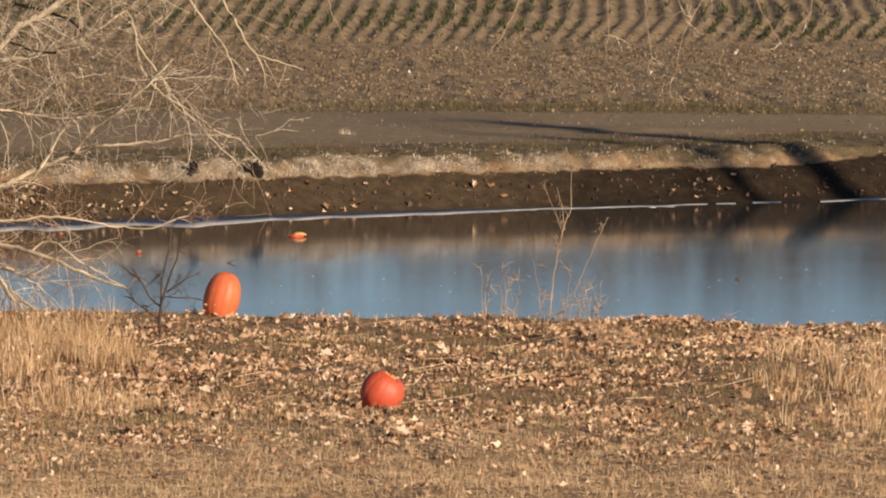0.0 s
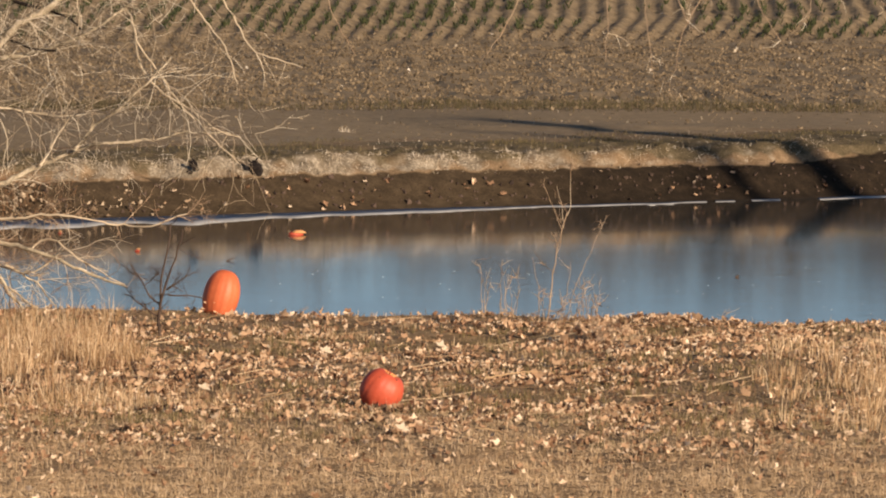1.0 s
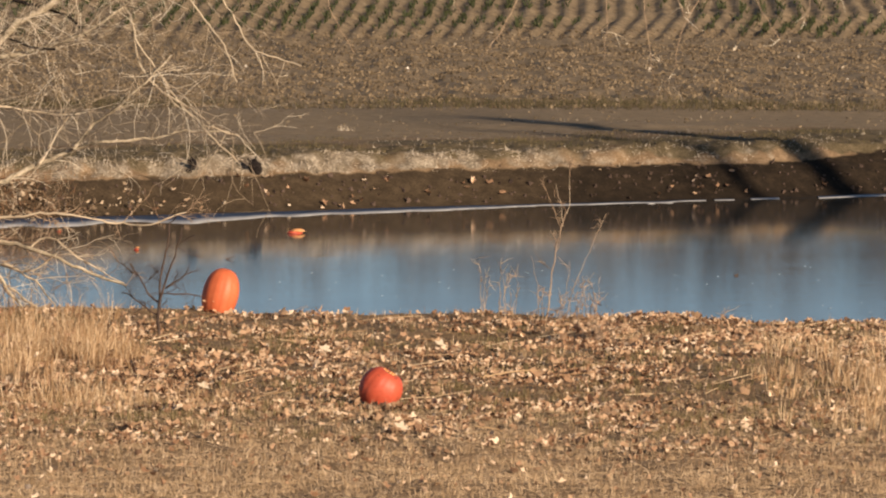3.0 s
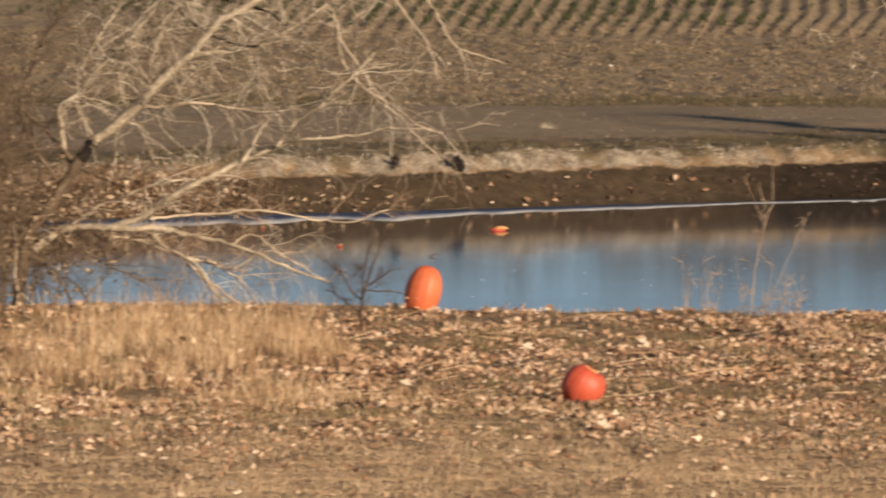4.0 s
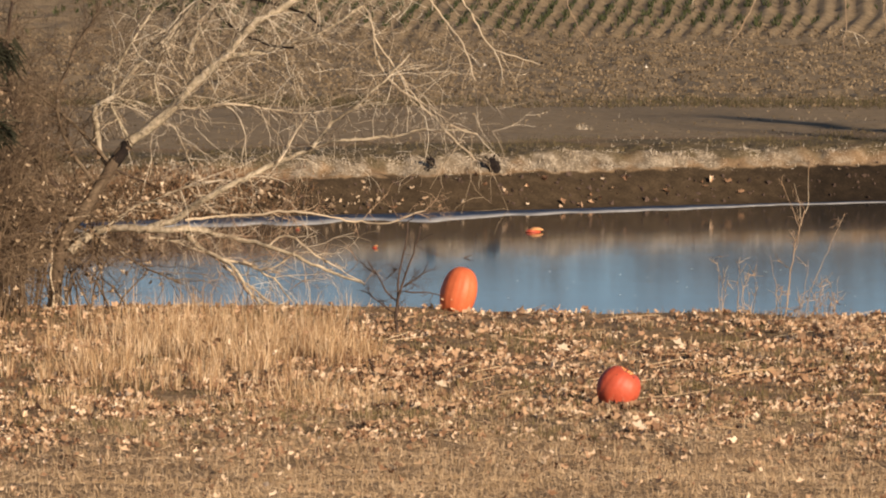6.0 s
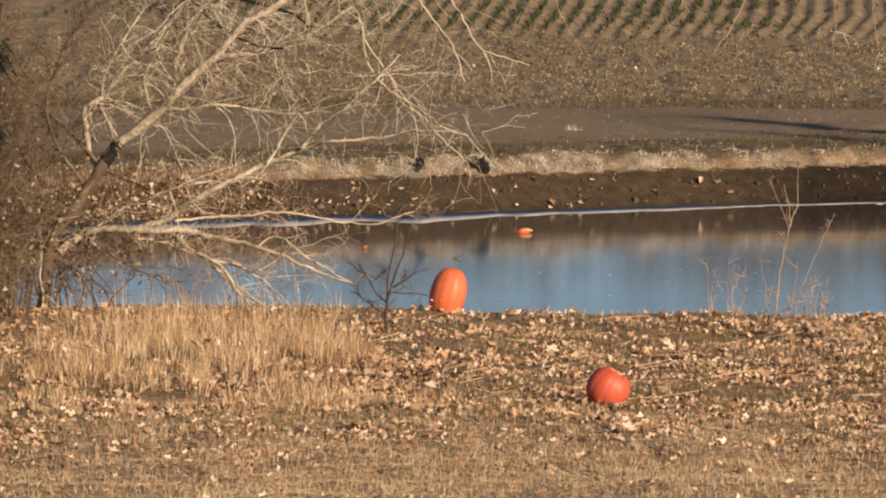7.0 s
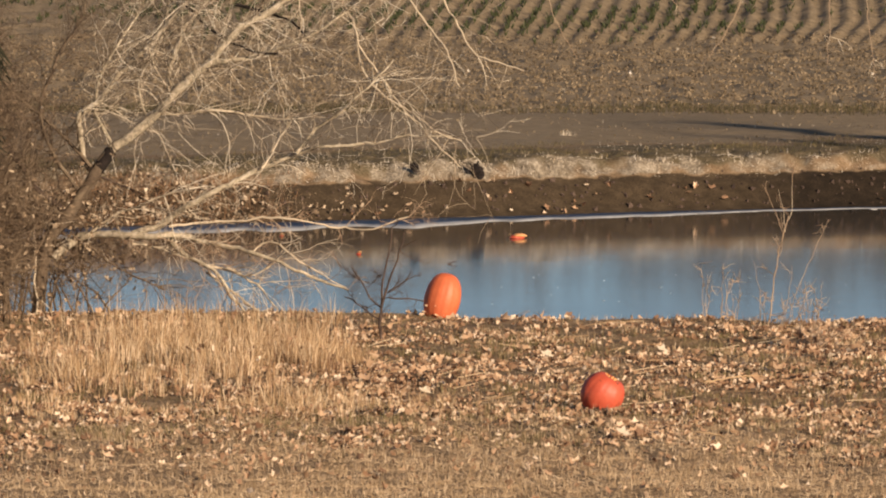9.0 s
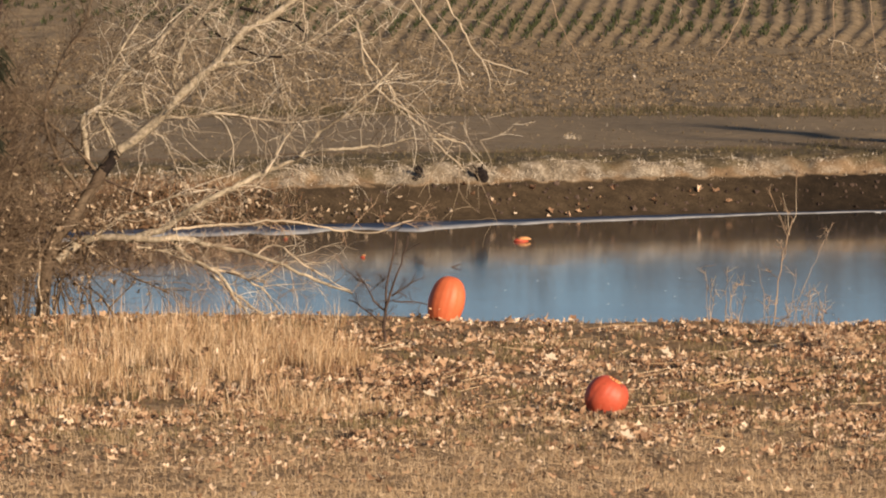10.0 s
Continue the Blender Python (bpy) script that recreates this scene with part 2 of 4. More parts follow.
def height(x, y):
    x, y = np.asarray(x, float), np.asarray(y, float)
    z = 2.6 * (1 - smooth(2, 37, y))
    near = 1 - smooth(58, 60, y)
    z = z - 0.07 * hollow(x, y)
    z = z - 0.02 * smooth(54.5, 57, y) - (0.05 * smooth(2.6, 3.8, x) + 0.07 * smooth(3.8, 5.4, x)) * smooth(51, 57, y)
    z = z + near * (0.05 * wave(x, y, 3.1, 5) + 0.028 * wave(x, y, 0.8, 6) + 0.014 * wave(x, y, 0.22, 7)) * smooth(36, 40, y)
    z = z + (BED - z) * smooth(0, 1.7, y - near_edge(x))
    s = y - far_shore(x)
    up = (WATER - BED) * smooth(-2.5, 0, s) + 0.45 * smooth(-0.1, 0.95, s) + 0.22 * smooth(0.78, 1.3, s + 0.05 * wave(x, y, 0.3, 61) + 0.07 * wave(x, y, 0.13, 62)) + 0.19 * smooth(1.3, 12, s)
    rough = smooth(0.5, 0.9, s) * (1 - smooth(2.0, 3.5, s)) + 0.3 * smooth(-0.1, 0.3, s) * (1 - smooth(0.5, 0.9, s))
    up = up + rough * (0.02 * wave(x, y, 0.5, 8) + 0.05 * wave(x, y, 0.2, 9)) + 0.012 * smooth(2, 4, s) * wave(x, y, 1.2, 10) + 0.022 * smooth(2, 3.5, s) * (1 - smooth(93, 95, y)) * wave(0.12 * x, y, 0.55, 15)
    up = up + 0.04 * np.maximum(0, np.minimum(y, 235) - 123) * smooth(117, 129, y)
    plough = smooth(94, 96, y) * (1 - smooth(124, 127, y))
    up = up + plough * (0.02 * wave(x, 0.3 * y, 0.6, 11) + 0.032 * wave(x, 0.12 * y, 0.2, 12) + 0.02 * wave(x, 0.4 * y, 0.3, 71))
    rows = smooth(124.3, 126.3, y + 0.8 * wave(x, y, 2.0, 13)) * (1 - smooth(200, 210, y))
    up = up + rows * 0.036 * smooth(-7, -1, x) * np.cos(2 * np.pi * row_phase(x, y)) + rows * (0.03 * wave(x, y, 0.3, 14) + 0.03 * wave(x, y, 0.7, 65))
    return z + up * smooth(70, 75, y)


us = np.concatenate([[-3000, -800, -200, -60, -25, -14, -10, -8], np.arange(-5.8, 8.2, 0.034), [10, 12, 15, 25, 60, 200, 800, 3000]])
ys = np.concatenate([[-3000, -800, -200, -60, -20], np.arange(-4, 39, 1.5), np.arange(39, 59.4, 0.06), np.arange(59.6, 78, 1.2),
                     np.arange(78.2, 92, 0.065), np.arange(92, 124, 0.17), np.arange(124, 146, 0.2), np.arange(146, 260, 3), [300, 500, 1000, 3000]])
gy = np.repeat(ys[:, None], len(us), 1)
gx = us[None, :] * np.maximum(1, gy / 50)
gx = np.clip(gx, -3000, 3000)
gz = height(gx, gy)
shore = gy - far_shore(gx)
idx = np.arange(gx.size).reshape(gx.shape)
faces = np.stack([idx[:-1, :-1], idx[:-1, 1:], idx[1:, 1:], idx[1:, :-1]], -1).reshape(-1, 4)
zones = {
    # The near-bank hollows share the dark mud colour.
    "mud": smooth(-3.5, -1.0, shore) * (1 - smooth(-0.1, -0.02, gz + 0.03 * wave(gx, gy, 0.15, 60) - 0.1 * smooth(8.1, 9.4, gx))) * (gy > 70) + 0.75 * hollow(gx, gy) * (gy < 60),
    "dark_mud": smooth(2.5, 7, gx),
    "straw": 0.85 * smooth(-0.08, -0.02, gz + 0.03 * wave(gx, gy, 0.15, 60)) * smooth(0.6, 0.7, shore) * (1 - smooth(1.05, 1.4, shore + 0.15 * wave(gx, gy, 0.5, 67))) * np.clip(0.75 + 0.6 * wave(gx, 0.3 * gy, 0.3, 63) + 0.45 * wave(gx, 0.3 * gy, 0.11, 68), 0, 1) * (1 - 0.5 * smooth(3, 6, gx)) * (1 - 0.8 * smooth(8.0, 8.8, gx)),
    "turf": smooth(0.9, 1.15, shore + 0.1 * wave(gx, gy, 0.5, 67)) * (1 - smooth(3.0, 5.0, shore + 0.8 * wave(gx, gy, 1.5, 64))) * np.clip(0.95 + 0.5 * wave(gx, gy, 0.7, 70) + smooth(8.2, 9.2, gx), 0, 1),
    "track": smooth(3.2, 5.5, shore + 0.8 * wave(gx, gy, 1.5, 64)) * (1 - smooth(11.8, 13, gy - 81.3)),
    "field": smooth(11.8, 13, gy - 81.3),
}
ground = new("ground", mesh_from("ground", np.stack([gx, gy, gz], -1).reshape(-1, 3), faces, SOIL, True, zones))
tagged(ground, "dry grassy bank, muddy shore and brown ploughed field", "ground", kind="structure")

water = new("water", mesh_from("water", [(-90, 57.3, WATER), (90, 57.3, WATER), (90, 130, WATER), (-90, 130, WATER)], [(0, 1, 2, 3)], POND))
tagged(water, "still dark pond reflecting blue sky and bank", "pond", kind="structure")


# ---- grass, leaves, clods ----
def blades(n, x0, x1, y0, y1, low, high, width, lean, keep=None, seg=2, matted=0.0, offset=None):
    """Dry blades rooted on the ground; keep(x, y) gives the share that stands, matted the share that lies flat."""
    x, y = rng.uniform(x0, x1, n), rng.uniform(y0, y1, n)
    if offset is not None:
        y = y + offset(x)
    if keep is not None:
        k = rng.random(n) < keep(x, y)
        x, y = x[k], y[k]
    n = len(x)
    h = rng.uniform(low, high, n) * rng.uniform(0.6, 1, n)
    a, turn = rng.uniform(0, 2 * np.pi, n), rng.uniform(0, np.pi, n)
    l = np.abs(rng.normal(0, lean, n)) * h
    flat = rng.random(n) < matted
    l = np.where(flat, h * rng.uniform(0.95, 1.0, n), l)
    dx, dy = np.cos(a) * l, np.sin(a) * l
    w = width * rng.uniform(0.6, 1.3, n) / 2
    wx, wy = np.cos(turn) * w, np.sin(turn) * w * 0.5
    z = height(x, y) - 0.01
    base = np.stack([x, y, z], -1)
    side = np.where(flat[:, None], np.stack([0 * w, 0 * w, 0.8 * w], -1), np.stack([wx, wy, 0 * w], -1))
    tip = base + np.stack([dx, dy, np.sqrt(np.maximum(h * h - l * l, np.where(flat, 0.1 * h + 0.012, 0.25 * h) ** 2))], -1)
    if seg == 1:
        v = np.stack([base - side, base + side, tip], 1)
        f = np.array([[0, 1, 2]])
    else:
        midp = base + (tip - base) * np.array([0.35, 0.35, 0.6])
        v = np.stack([base - side, base + side, midp - side * 0.7, midp + side * 0.7, tip], 1)
        f = np.array([[0, 1, 3], [0, 3, 2], [2, 3, 4]])
    k = v.shape[1]
    return v.reshape(-1, 3), (f[None] + k * np.arange(n)[:, None, None]).reshape(-1, 3)


def clumps(n, x0, x1, y0, y1, per, radius, low, high, width, keep):
    """Bunches of blades that fan out from their roots."""
    x, y = rng.uniform(x0, x1, n), rng.uniform(y0, y1, n)
    k = rng.random(n) < keep(x, y)
    x, y = x[k], y[k]
    n = len(x)
    tall, way = rng.uniform(low, high, n), rng.uniform(0, 2 * np.pi, n)
    x, y, tall, way = (np.repeat(q, per) for q in (x, y, tall, way))
    n = len(x)
    a, r = rng.uniform(0, 2 * np.pi, n), np.sqrt(rng.random(n))
    h = tall * rng.uniform(0.45, 1, n)
    l = h * (0.12 + 0.75 * r * rng.random(n))
    base = np.stack([x + radius * r * np.cos(a), y + radius * r * np.sin(a), 0 * x], -1)
    base[:, 2] = height(base[:, 0], base[:, 1]) - 0.01
    out = np.stack([0.85 * l * np.cos(a) + 0.2 * h * np.cos(way), l * np.sin(a) + 0.2 * h * np.sin(way), 0 * x], -1)
    tip = base + out + np.stack([0 * x, 0 * x, np.sqrt(np.maximum(h * h - l * l, 0.09 * h * h))], -1)
    mid = base + 0.3 * out + 0.62 * np.stack([0 * x, 0 * x, tip[:, 2] - base[:, 2]], -1)
    t, w = rng.uniform(0, np.pi, n), width * rng.uniform(0.6, 1.3, n) / 2
    side = np.stack([np.cos(t) * w, 0.5 * np.sin(t) * w, 0.3 * w], -1)
    v = np.stack([base - side, base + side, mid - side * 0.75, mid + side * 0.75, tip], 1)
    f = np.array([[0, 1, 3], [0, 3, 2], [2, 3, 4]])
    return v.reshape(-1, 3), (f[None] + 5 * np.arange(n)[:, None, None]).reshape(-1, 3)


def leaf_shape(curl, lobes):
    """One curled dead leaf about one metre long: a rib and a lobed outline."""
    r = []
    for i in range(9):
        a = 2 * math.pi * i / 9
        s = 0.5 * (1 - lobes * (i % 2))
        x, y = s * math.cos(a), 0.72 * s * math.sin(a)
        r.append((x, y, curl * (abs(y) * 1.3 + 0.5 * x * x)))
    v = np.array([(0, 0, -0.02)] + r)
    f = np.array([(0, 1 + i, 1 + (i + 1) % 9) for i in range(9)])
    return v, f


LEAF_SHAPES = [leaf_shape(c, l) for c, l in ((0.6, 0.42), (0.9, 0.58), (0.5, 0.5), (1.3, 0.35))]


def turns(n, tilt):
    """n random turns: any way round, tipped over by about that many radians."""
    a, b, c = rng.uniform(0, 2 * np.pi, n), rng.normal(0, tilt, n), rng.normal(0, tilt, n)
    ca, sa, cb, sb, cc, sc = np.cos(a), np.sin(a), np.cos(b), np.sin(b), np.cos(c), np.sin(c)
    o, e = np.zeros(n), np.ones(n)
    rz = np.stack([ca, -sa, o, sa, ca, o, o, o, e], -1).reshape(n, 3, 3)
    rx = np.stack([e, o, o, o, cb, -sb, o, sb, cb], -1).reshape(n, 3, 3)
    ry = np.stack([cc, o, sc, o, e, o, -sc, o, cc], -1).reshape(n, 3, 3)
    return rx @ ry @ rz


def scatter(shapes, places, sizes, tilt):
    out, pick = [], rng.integers(0, len(shapes), len(places))
    for s, (v, f) in enumerate(shapes):
        p, z = places[pick == s], sizes[pick == s]
        n = len(p)
        if n:
            w = np.einsum("nij,kj->nki", turns(n, tilt), v) * z[:, None, None] + p[:, None, :]
            out.append((w.reshape(-1, 3), (f[None] + len(v) * np.arange(n)[:, None, None]).reshape(-1, 3)))
    return join(out)


def strewn(n, x0, x1, y0, y1, keep, lift=0.02):
    x, y = rng.uniform(x0, x1, n), rng.uniform(y0, y1, n)
    k = rng.random(n) < keep(x, y)
    x, y = x[k], y[k]
    return np.stack([x, y, height(x, y) + lift * rng.random(len(x))], -1)


def stuff(name, geometry, mat, label, category, smooth_faces=False):
    ob = new(name, mesh_from(name, *geometry, mat, smooth_faces))
    return tagged(ob, label, category, kind="stuff")


def stand(x, y):
    """Share of tall grass: one stand at the foot of the tree, wisps beyond the leaves."""
    edge = -0.55 + 0.35 * wave(x, y, 0.9, 20) - 0.02 * (y - 50)
    left = (1 - smooth(edge - 0.5, edge + 0.25, x)) * smooth(48.2, 50.2, y + 0.8 * wave(x, y, 1.3, 21))
    return left * (0.42 + 0.7 * wave(x, y, 0.42, 22) + 0.5 * wave(x, y, 1.1, 29)) * (0.08 + 0.92 * smooth(-3.5, -2.0, x)) * (1 - 0.88 * smooth(53.4, 55.0, y + 0.5 * wave(x, y, 0.8, 66)))


def wisps(x, y):
    return smooth(4.1, 5.2, x + 0.6 * wave(x, y, 1.0, 23)) * smooth(44.8, 46.5, y) * (1 - smooth(52, 54.5, y)) * (0.35 + 0.6 * wave(x, y, 0.6, 24))


def litter(x, y):
    """Share of leaves lying on the bank."""
    d = smooth(42.8, 45.4, y + 0.7 * wave(x, y, 1.4, 25)) * (0.85 - 0.35 * smooth(47.2, 48.2, y) * smooth(-0.8, 0.4, x) + 0.5 * smooth(49.2, 50.6, y))
    d = d * (1 - 0.6 * smooth(54.4, 55.6, y) * (1 - smooth(2.6, 3.6, x))) * (1 - 0.55 * smooth(3.0, 4.2, x) * (1 - smooth(52, 54, y)))
    d = d * np.clip(0.35 + 1.1 * wave(x, y, 0.5, 26) + 0.35 * wave(x, y, 0.25, 28), 0.05, 1.2) * (1 - 0.3 * np.clip(stand(x, y) * 1.6, 0, 1))
    return np.clip(d + 0.03, 0, 1) * (1 - 0.85 * hollow(x, y))


stuff("short_grass", join([
    clumps(5200, -4.4, 6.4, 40.3, 46.5, 12, 0.05, 0.025, 0.07, 0.005, lambda x, y: 0.45 + 0.7 * wave(x, y, 0.6, 34)),
    clumps(2200, -4.8, 7, 46, 56.0, 14, 0.06, 0.04, 0.11, 0.0055, lambda x, y: 0.35 + 0.7 * wave(x, y, 0.7, 35) - hollow(x, y)),
    blades(230000, -4.6, 6.6, 40.2, 47, 0.04, 0.14, 0.0055, 0.9, lambda x, y: (0.75 + 0.5 * wave(x, y, 0.33, 30) - hollow(x, y)) * (1 - 0.6 * smooth(43.4, 45.2, y + 0.8 * wave(x, y, 1.4, 25))) * (1 - 0.4 * (1 - smooth(-3.2, -1.6, x))), 1, 0.76),
    blades(80000, -5, 7.2, 45, 57.6, 0.04, 0.12, 0.006, 1.0, lambda x, y: (0.55 + 0.5 * wave(x, y, 0.5, 31) - 0.35 * (1 - smooth(-2.8, -1.0, x)) - 0.9 * hollow(x, y)) * (1 - 0.8 * smooth(55.2, 56.6, y)), 1, 0.8)]),
    STRAW, "short dry straw-coloured grass covering the bank", "grass")
stuff("olive_grass", join([
    blades(130000, -5, 7.2, 43.0, 57.6, 0.04, 0.12, 0.007, 0.9, lambda x, y: (0.6 + 0.8 * wave(x, y, 0.8, 36)) * smooth(43.3, 45.5, y) - hollow(x, y), 1, 0.75),
    clumps(3000, -5, 7, 44, 56.2, 12, 0.05, 0.05, 0.14, 0.007, lambda x, y: 0.3 + 0.8 * wave(x, y, 0.8, 36) - hollow(x, y))]),
    OLIVE, "dull olive-brown short grass between the leaves", "grass")
stuff("russet_grass", join([
    blades(90000, -5, 7.2, 42.5, 57.4, 0.04, 0.12, 0.007, 0.9, lambda x, y: 0.1 + 0.9 * wave(x, y, 1.1, 37) - hollow(x, y), 1, 0.5),
    clumps(1800, -5, 0.6, 47.6, 57, 14, 0.07, 0.08, 0.25, 0.006, stand)]),
    RUSSET, "reddish-brown dead grass patches on the bank", "grass")
stuff("tall_grass", join([
    clumps(3400, -5.6, 0.5, 47.8, 57.1, 20, 0.08, 0.12, 0.34, 0.006, stand),
    clumps(900, -5, 0.2, 46.6, 49.4, 16, 0.07, 0.05, 0.17, 0.0055, lambda x, y: np.clip(0.3 + 0.9 * wave(x, y, 0.5, 22), 0, 1)),
    blades(26000, -5.6, 0.6, 47.6, 57.2, 0.12, 0.34, 0.0055, 0.6, stand, 2, 0.15),
    blades(6500, -5.6, 0.6, 48, 57.2, 0.22, 0.42, 0.0055, 0.24, stand),
    blades(900, -3.2, -0.8, 53, 56.6, 0.2, 0.44, 0.0045, 0.2, lambda x, y: np.clip(0.3 + wave(x, y, 0.6, 38), 0, 1)),
    blades(1500, -6, 0.2, 51, 57.2, 0.35, 0.62, 0.005, 0.25, lambda x, y: stand(x, y) * smooth(0.1, 0.5, wave(x, y, 0.9, 27))),
    clumps(1100, 2.6, 7, 44.5, 56, 18, 0.08, 0.14, 0.32, 0.006, wisps),
    blades(12000, 2.6, 7.2, 44.5, 56, 0.1, 0.28, 0.005, 0.6, wisps, 2, 0.15),
    blades(3000, -4.5, 6.5, -0.6, 0.15, 0.03, 0.10, 0.006, 0.7, lambda x, y: 0.5 + 0.7 * wave(x, y, 0.4, 32), 2, 0.2, near_edge)]),
    TALL, "tall dry golden grass standing on the bank", "grass")
p = strewn(1500, -5.4, 0.4, 48.5, 56.5, lambda x, y: 1.2 * stand(x, y), 0.17)
stuff("caught_leaves", scatter(LEAF_SHAPES, p, rng.uniform(0.035, 0.08, len(p)), 1.0), LEAF, "dry leaves caught in the tall grass", "leaves")
p = strewn(92000, -5, 7.2, 40.5, 57.5, litter)
stuff("leaf_litter", scatter(LEAF_SHAPES, p, rng.uniform(0.03, 0.082, len(p)), 0.75), LEAF, "dry brown and tan leaves strewn over grass", "leaves")

# straw stalks lying about on the bank
def stalks(n, x0, x1, y0, y1, low, high, width):
    x, y = rng.uniform(x0, x1, n), rng.uniform(y0, y1, n)
    a, l = rng.normal(0, 1.2, n), rng.uniform(low, high, n)
    p = np.stack([x, y, height(x, y) + 0.03], -1)
    q = np.stack([x + l * np.cos(a), y + l * np.sin(a), 0 * x], -1)
    q[:, 2] = height(q[:, 0], q[:, 1]) + rng.uniform(0.02, 0.09, n)
    up, w = np.array([0, 0, width]), np.array([0, width, 0])
    v = np.stack([p, p + up, p + w, q, q + up, q + w], 1)
    f = np.array([[0, 3, 4], [0, 4, 1], [1, 4, 5], [1, 5, 2], [2, 5, 3], [2, 3, 0]])
    return v.reshape(-1, 3), (f[None] + 6 * np.arange(n)[:, None, None]).reshape(-1, 3)


stuff("fallen_stalks", stalks(230, -0.5, 7, 47, 57, 0.08, 0.4, 0.004), TALL, "dry broken stalks lying on the leaves", "stalks")


# tufts along the lip of the far bank
def lip(x, y):
    s = y - far_shore(x)
    d = smooth(0.76, 0.92, s + 0.03 * wave(x, y, 0.15, 40)) * (1 - smooth(1.15, 1.5, s))
    return d * np.clip(0.45 + 1.1 * wave(x, y, 0.3, 41), 0, 1) * (1 - 0.5 * smooth(3, 6, x)) * (1 - 0.85 * smooth(8.0, 8.8, x))


def upper(x, y):
    """Patchy weeds from the lip of the far bank back to the track."""
    s = y - far_shore(x)
    return smooth(1.1, 1.5, s) * (1 - smooth(2.5, 5.2, s)) * np.clip(0.25 + 1.2 * wave(x, y, 0.6, 46), 0, 1)


def between(x, y):
    s = y - far_shore(x)
    return smooth(1.0, 1.4, s) * (1 - smooth(2.0, 5.0, s)) * np.clip(0.1 - 1.2 * wave(x, y, 0.6, 46), 0, 1)


stuff("bank_tufts", join([
    blades(50000, -8, 12, 0.6, 1.6, 0.04, 0.10, 0.012, 1.1, lip, 1, 0.55, far_shore),
    blades(14000, -8, 12, 1.0, 5.2, 0.04, 0.09, 0.011, 1.0, between, 1, 0.5, far_shore),
    clumps(6, 1.9, 2.2, 88.2, 88.6, 12, 0.06, 0.06, 0.16, 0.007, lambda x, y: 1.0),
    blades(6000, -10, 14, 86, 94.5, 0.03, 0.10, 0.01, 0.8, lambda x, y: 0.4 * smooth(0.25, 0.6, wave(x, y, 1.1, 42)), 1)]),
    PALE, "bleached dry grass tufts on the pond bank", "grass")


def weedy(x, y):
    return (smooth(92.8, 93.8, y) * (1 - smooth(94.6, 96.5, y)) * (0.6 + 0.6 * wave(x, y, 1.5, 43)))


stuff("bank_olive_grass", blades(40000, -8, 12, 1.1, 5.2, 0.04, 0.1, 0.011, 0.9, upper, 1, 0.4, far_shore), OLIVE, "dull olive grass along the far bank", "grass")
stuff("bank_weeds", blades(34000, -8, 12, 1.1, 5.0, 0.04, 0.12, 0.011, 0.8, upper, 1, 0.2, far_shore), WEED, "dull brown weeds along the top of the bank", "weeds")
stuff("field_edge_weeds", blades(45000, -10, 16, 92, 97, 0.06, 0.2, 0.014, 0.6, weedy, 1), WEED, "low brown weeds along the field edge", "weeds")


def clod_shape(k):
    bm = bmesh.new()
    bmesh.ops.create_icosphere(bm, subdivisions=1, radius=0.5)
    r = random.Random(k)
    v = np.array([tuple(q.co * r.uniform(0.65, 1.2)) for q in bm.verts]) * np.array([1.2, 0.9, 0.75])
    f = np.array([[q.index for q in g.verts] for g in bm.faces])
    bm.free()
    return v, f


def crumb(k):
    r = random.Random(k)
    v = np.array([(0.8, 0, 0), (-0.8, 0, 0), (0, 0.8, 0), (0, -0.8, 0), (0, 0, 1.15), (0, 0, -0.8)]) * np.array([[r.uniform(0.3, 0.7)] for _ in range(6)])
    f = np.array([(0, 2, 4), (2, 1, 4), (1, 3, 4), (3, 0, 4), (2, 0, 5), (1, 2, 5), (3, 1, 5), (0, 3, 5)])
    return v, f


CLODS, CRUMBS = [clod_shape(k) for k in range(4)], [crumb(k) for k in range(5)]
p = strewn(76000, -12, 19, 93.5, 127.5, lambda x, y: 0.6 + 0.5 * wave(x, y, 0.8, 44), 0.01)
stuff("field_clods", scatter(CRUMBS, p, rng.uniform(0.03, 0.1, len(p)) * rng.uniform(0.4, 1, len(p)), 0.5), CLOD, "crumbled brown soil clods on ploughed field", "soil")
p = strewn(9000, -8, 12, 78, 90, lambda x, y: smooth(0.0, 0.2, y - far_shore(x)) * (1 - smooth(0.6, 0.95, y - far_shore(x))), 0.01)
stuff("bank_clods", scatter(CRUMBS, p, rng.uniform(0.03, 0.11, len(p)) * rng.uniform(0.5, 1, len(p)), 0.6), DARK, "dark soil lumps on the pond bank", "soil")
p = strewn(5000, -9, 14, 83, 94, lambda x, y: 0.7 * smooth(1.8, 3, y - far_shore(x)) * np.clip(0.4 + wave(x, y, 1.0, 47), 0, 1), 0.0)
stuff("track_crumbs", scatter(CRUMBS, p, rng.uniform(0.015, 0.06, len(p)), 0.6), CLOD, "small earth crumbs on the dirt track", "soil")
p = strewn(500, -12, 18, 94, 126, lambda x, y: 0.3 + 0 * x, 0.05)
stuff("field_straw_bits", scatter(LEAF_SHAPES, p, rng.uniform(0.04, 0.1, len(p)), 0.6), PALE, "scattered pale straw bits on the field", "straw")
p = strewn(6500, -8, 13, 78, 92, lambda x, y: smooth(-0.02, 0.1, y - far_shore(x)) * (1 - smooth(0.35, 0.8, y - far_shore(x))) * np.clip(0.3 + 0.9 * wave(x, y, 0.7, 69), 0, 1), 0.05)
stuff("shore_leaves", scatter(LEAF_SHAPES, p, rng.uniform(0.06, 0.13, len(p)), 0.6), LEAF, "a few dry leaves on the muddy shore", "leaves")
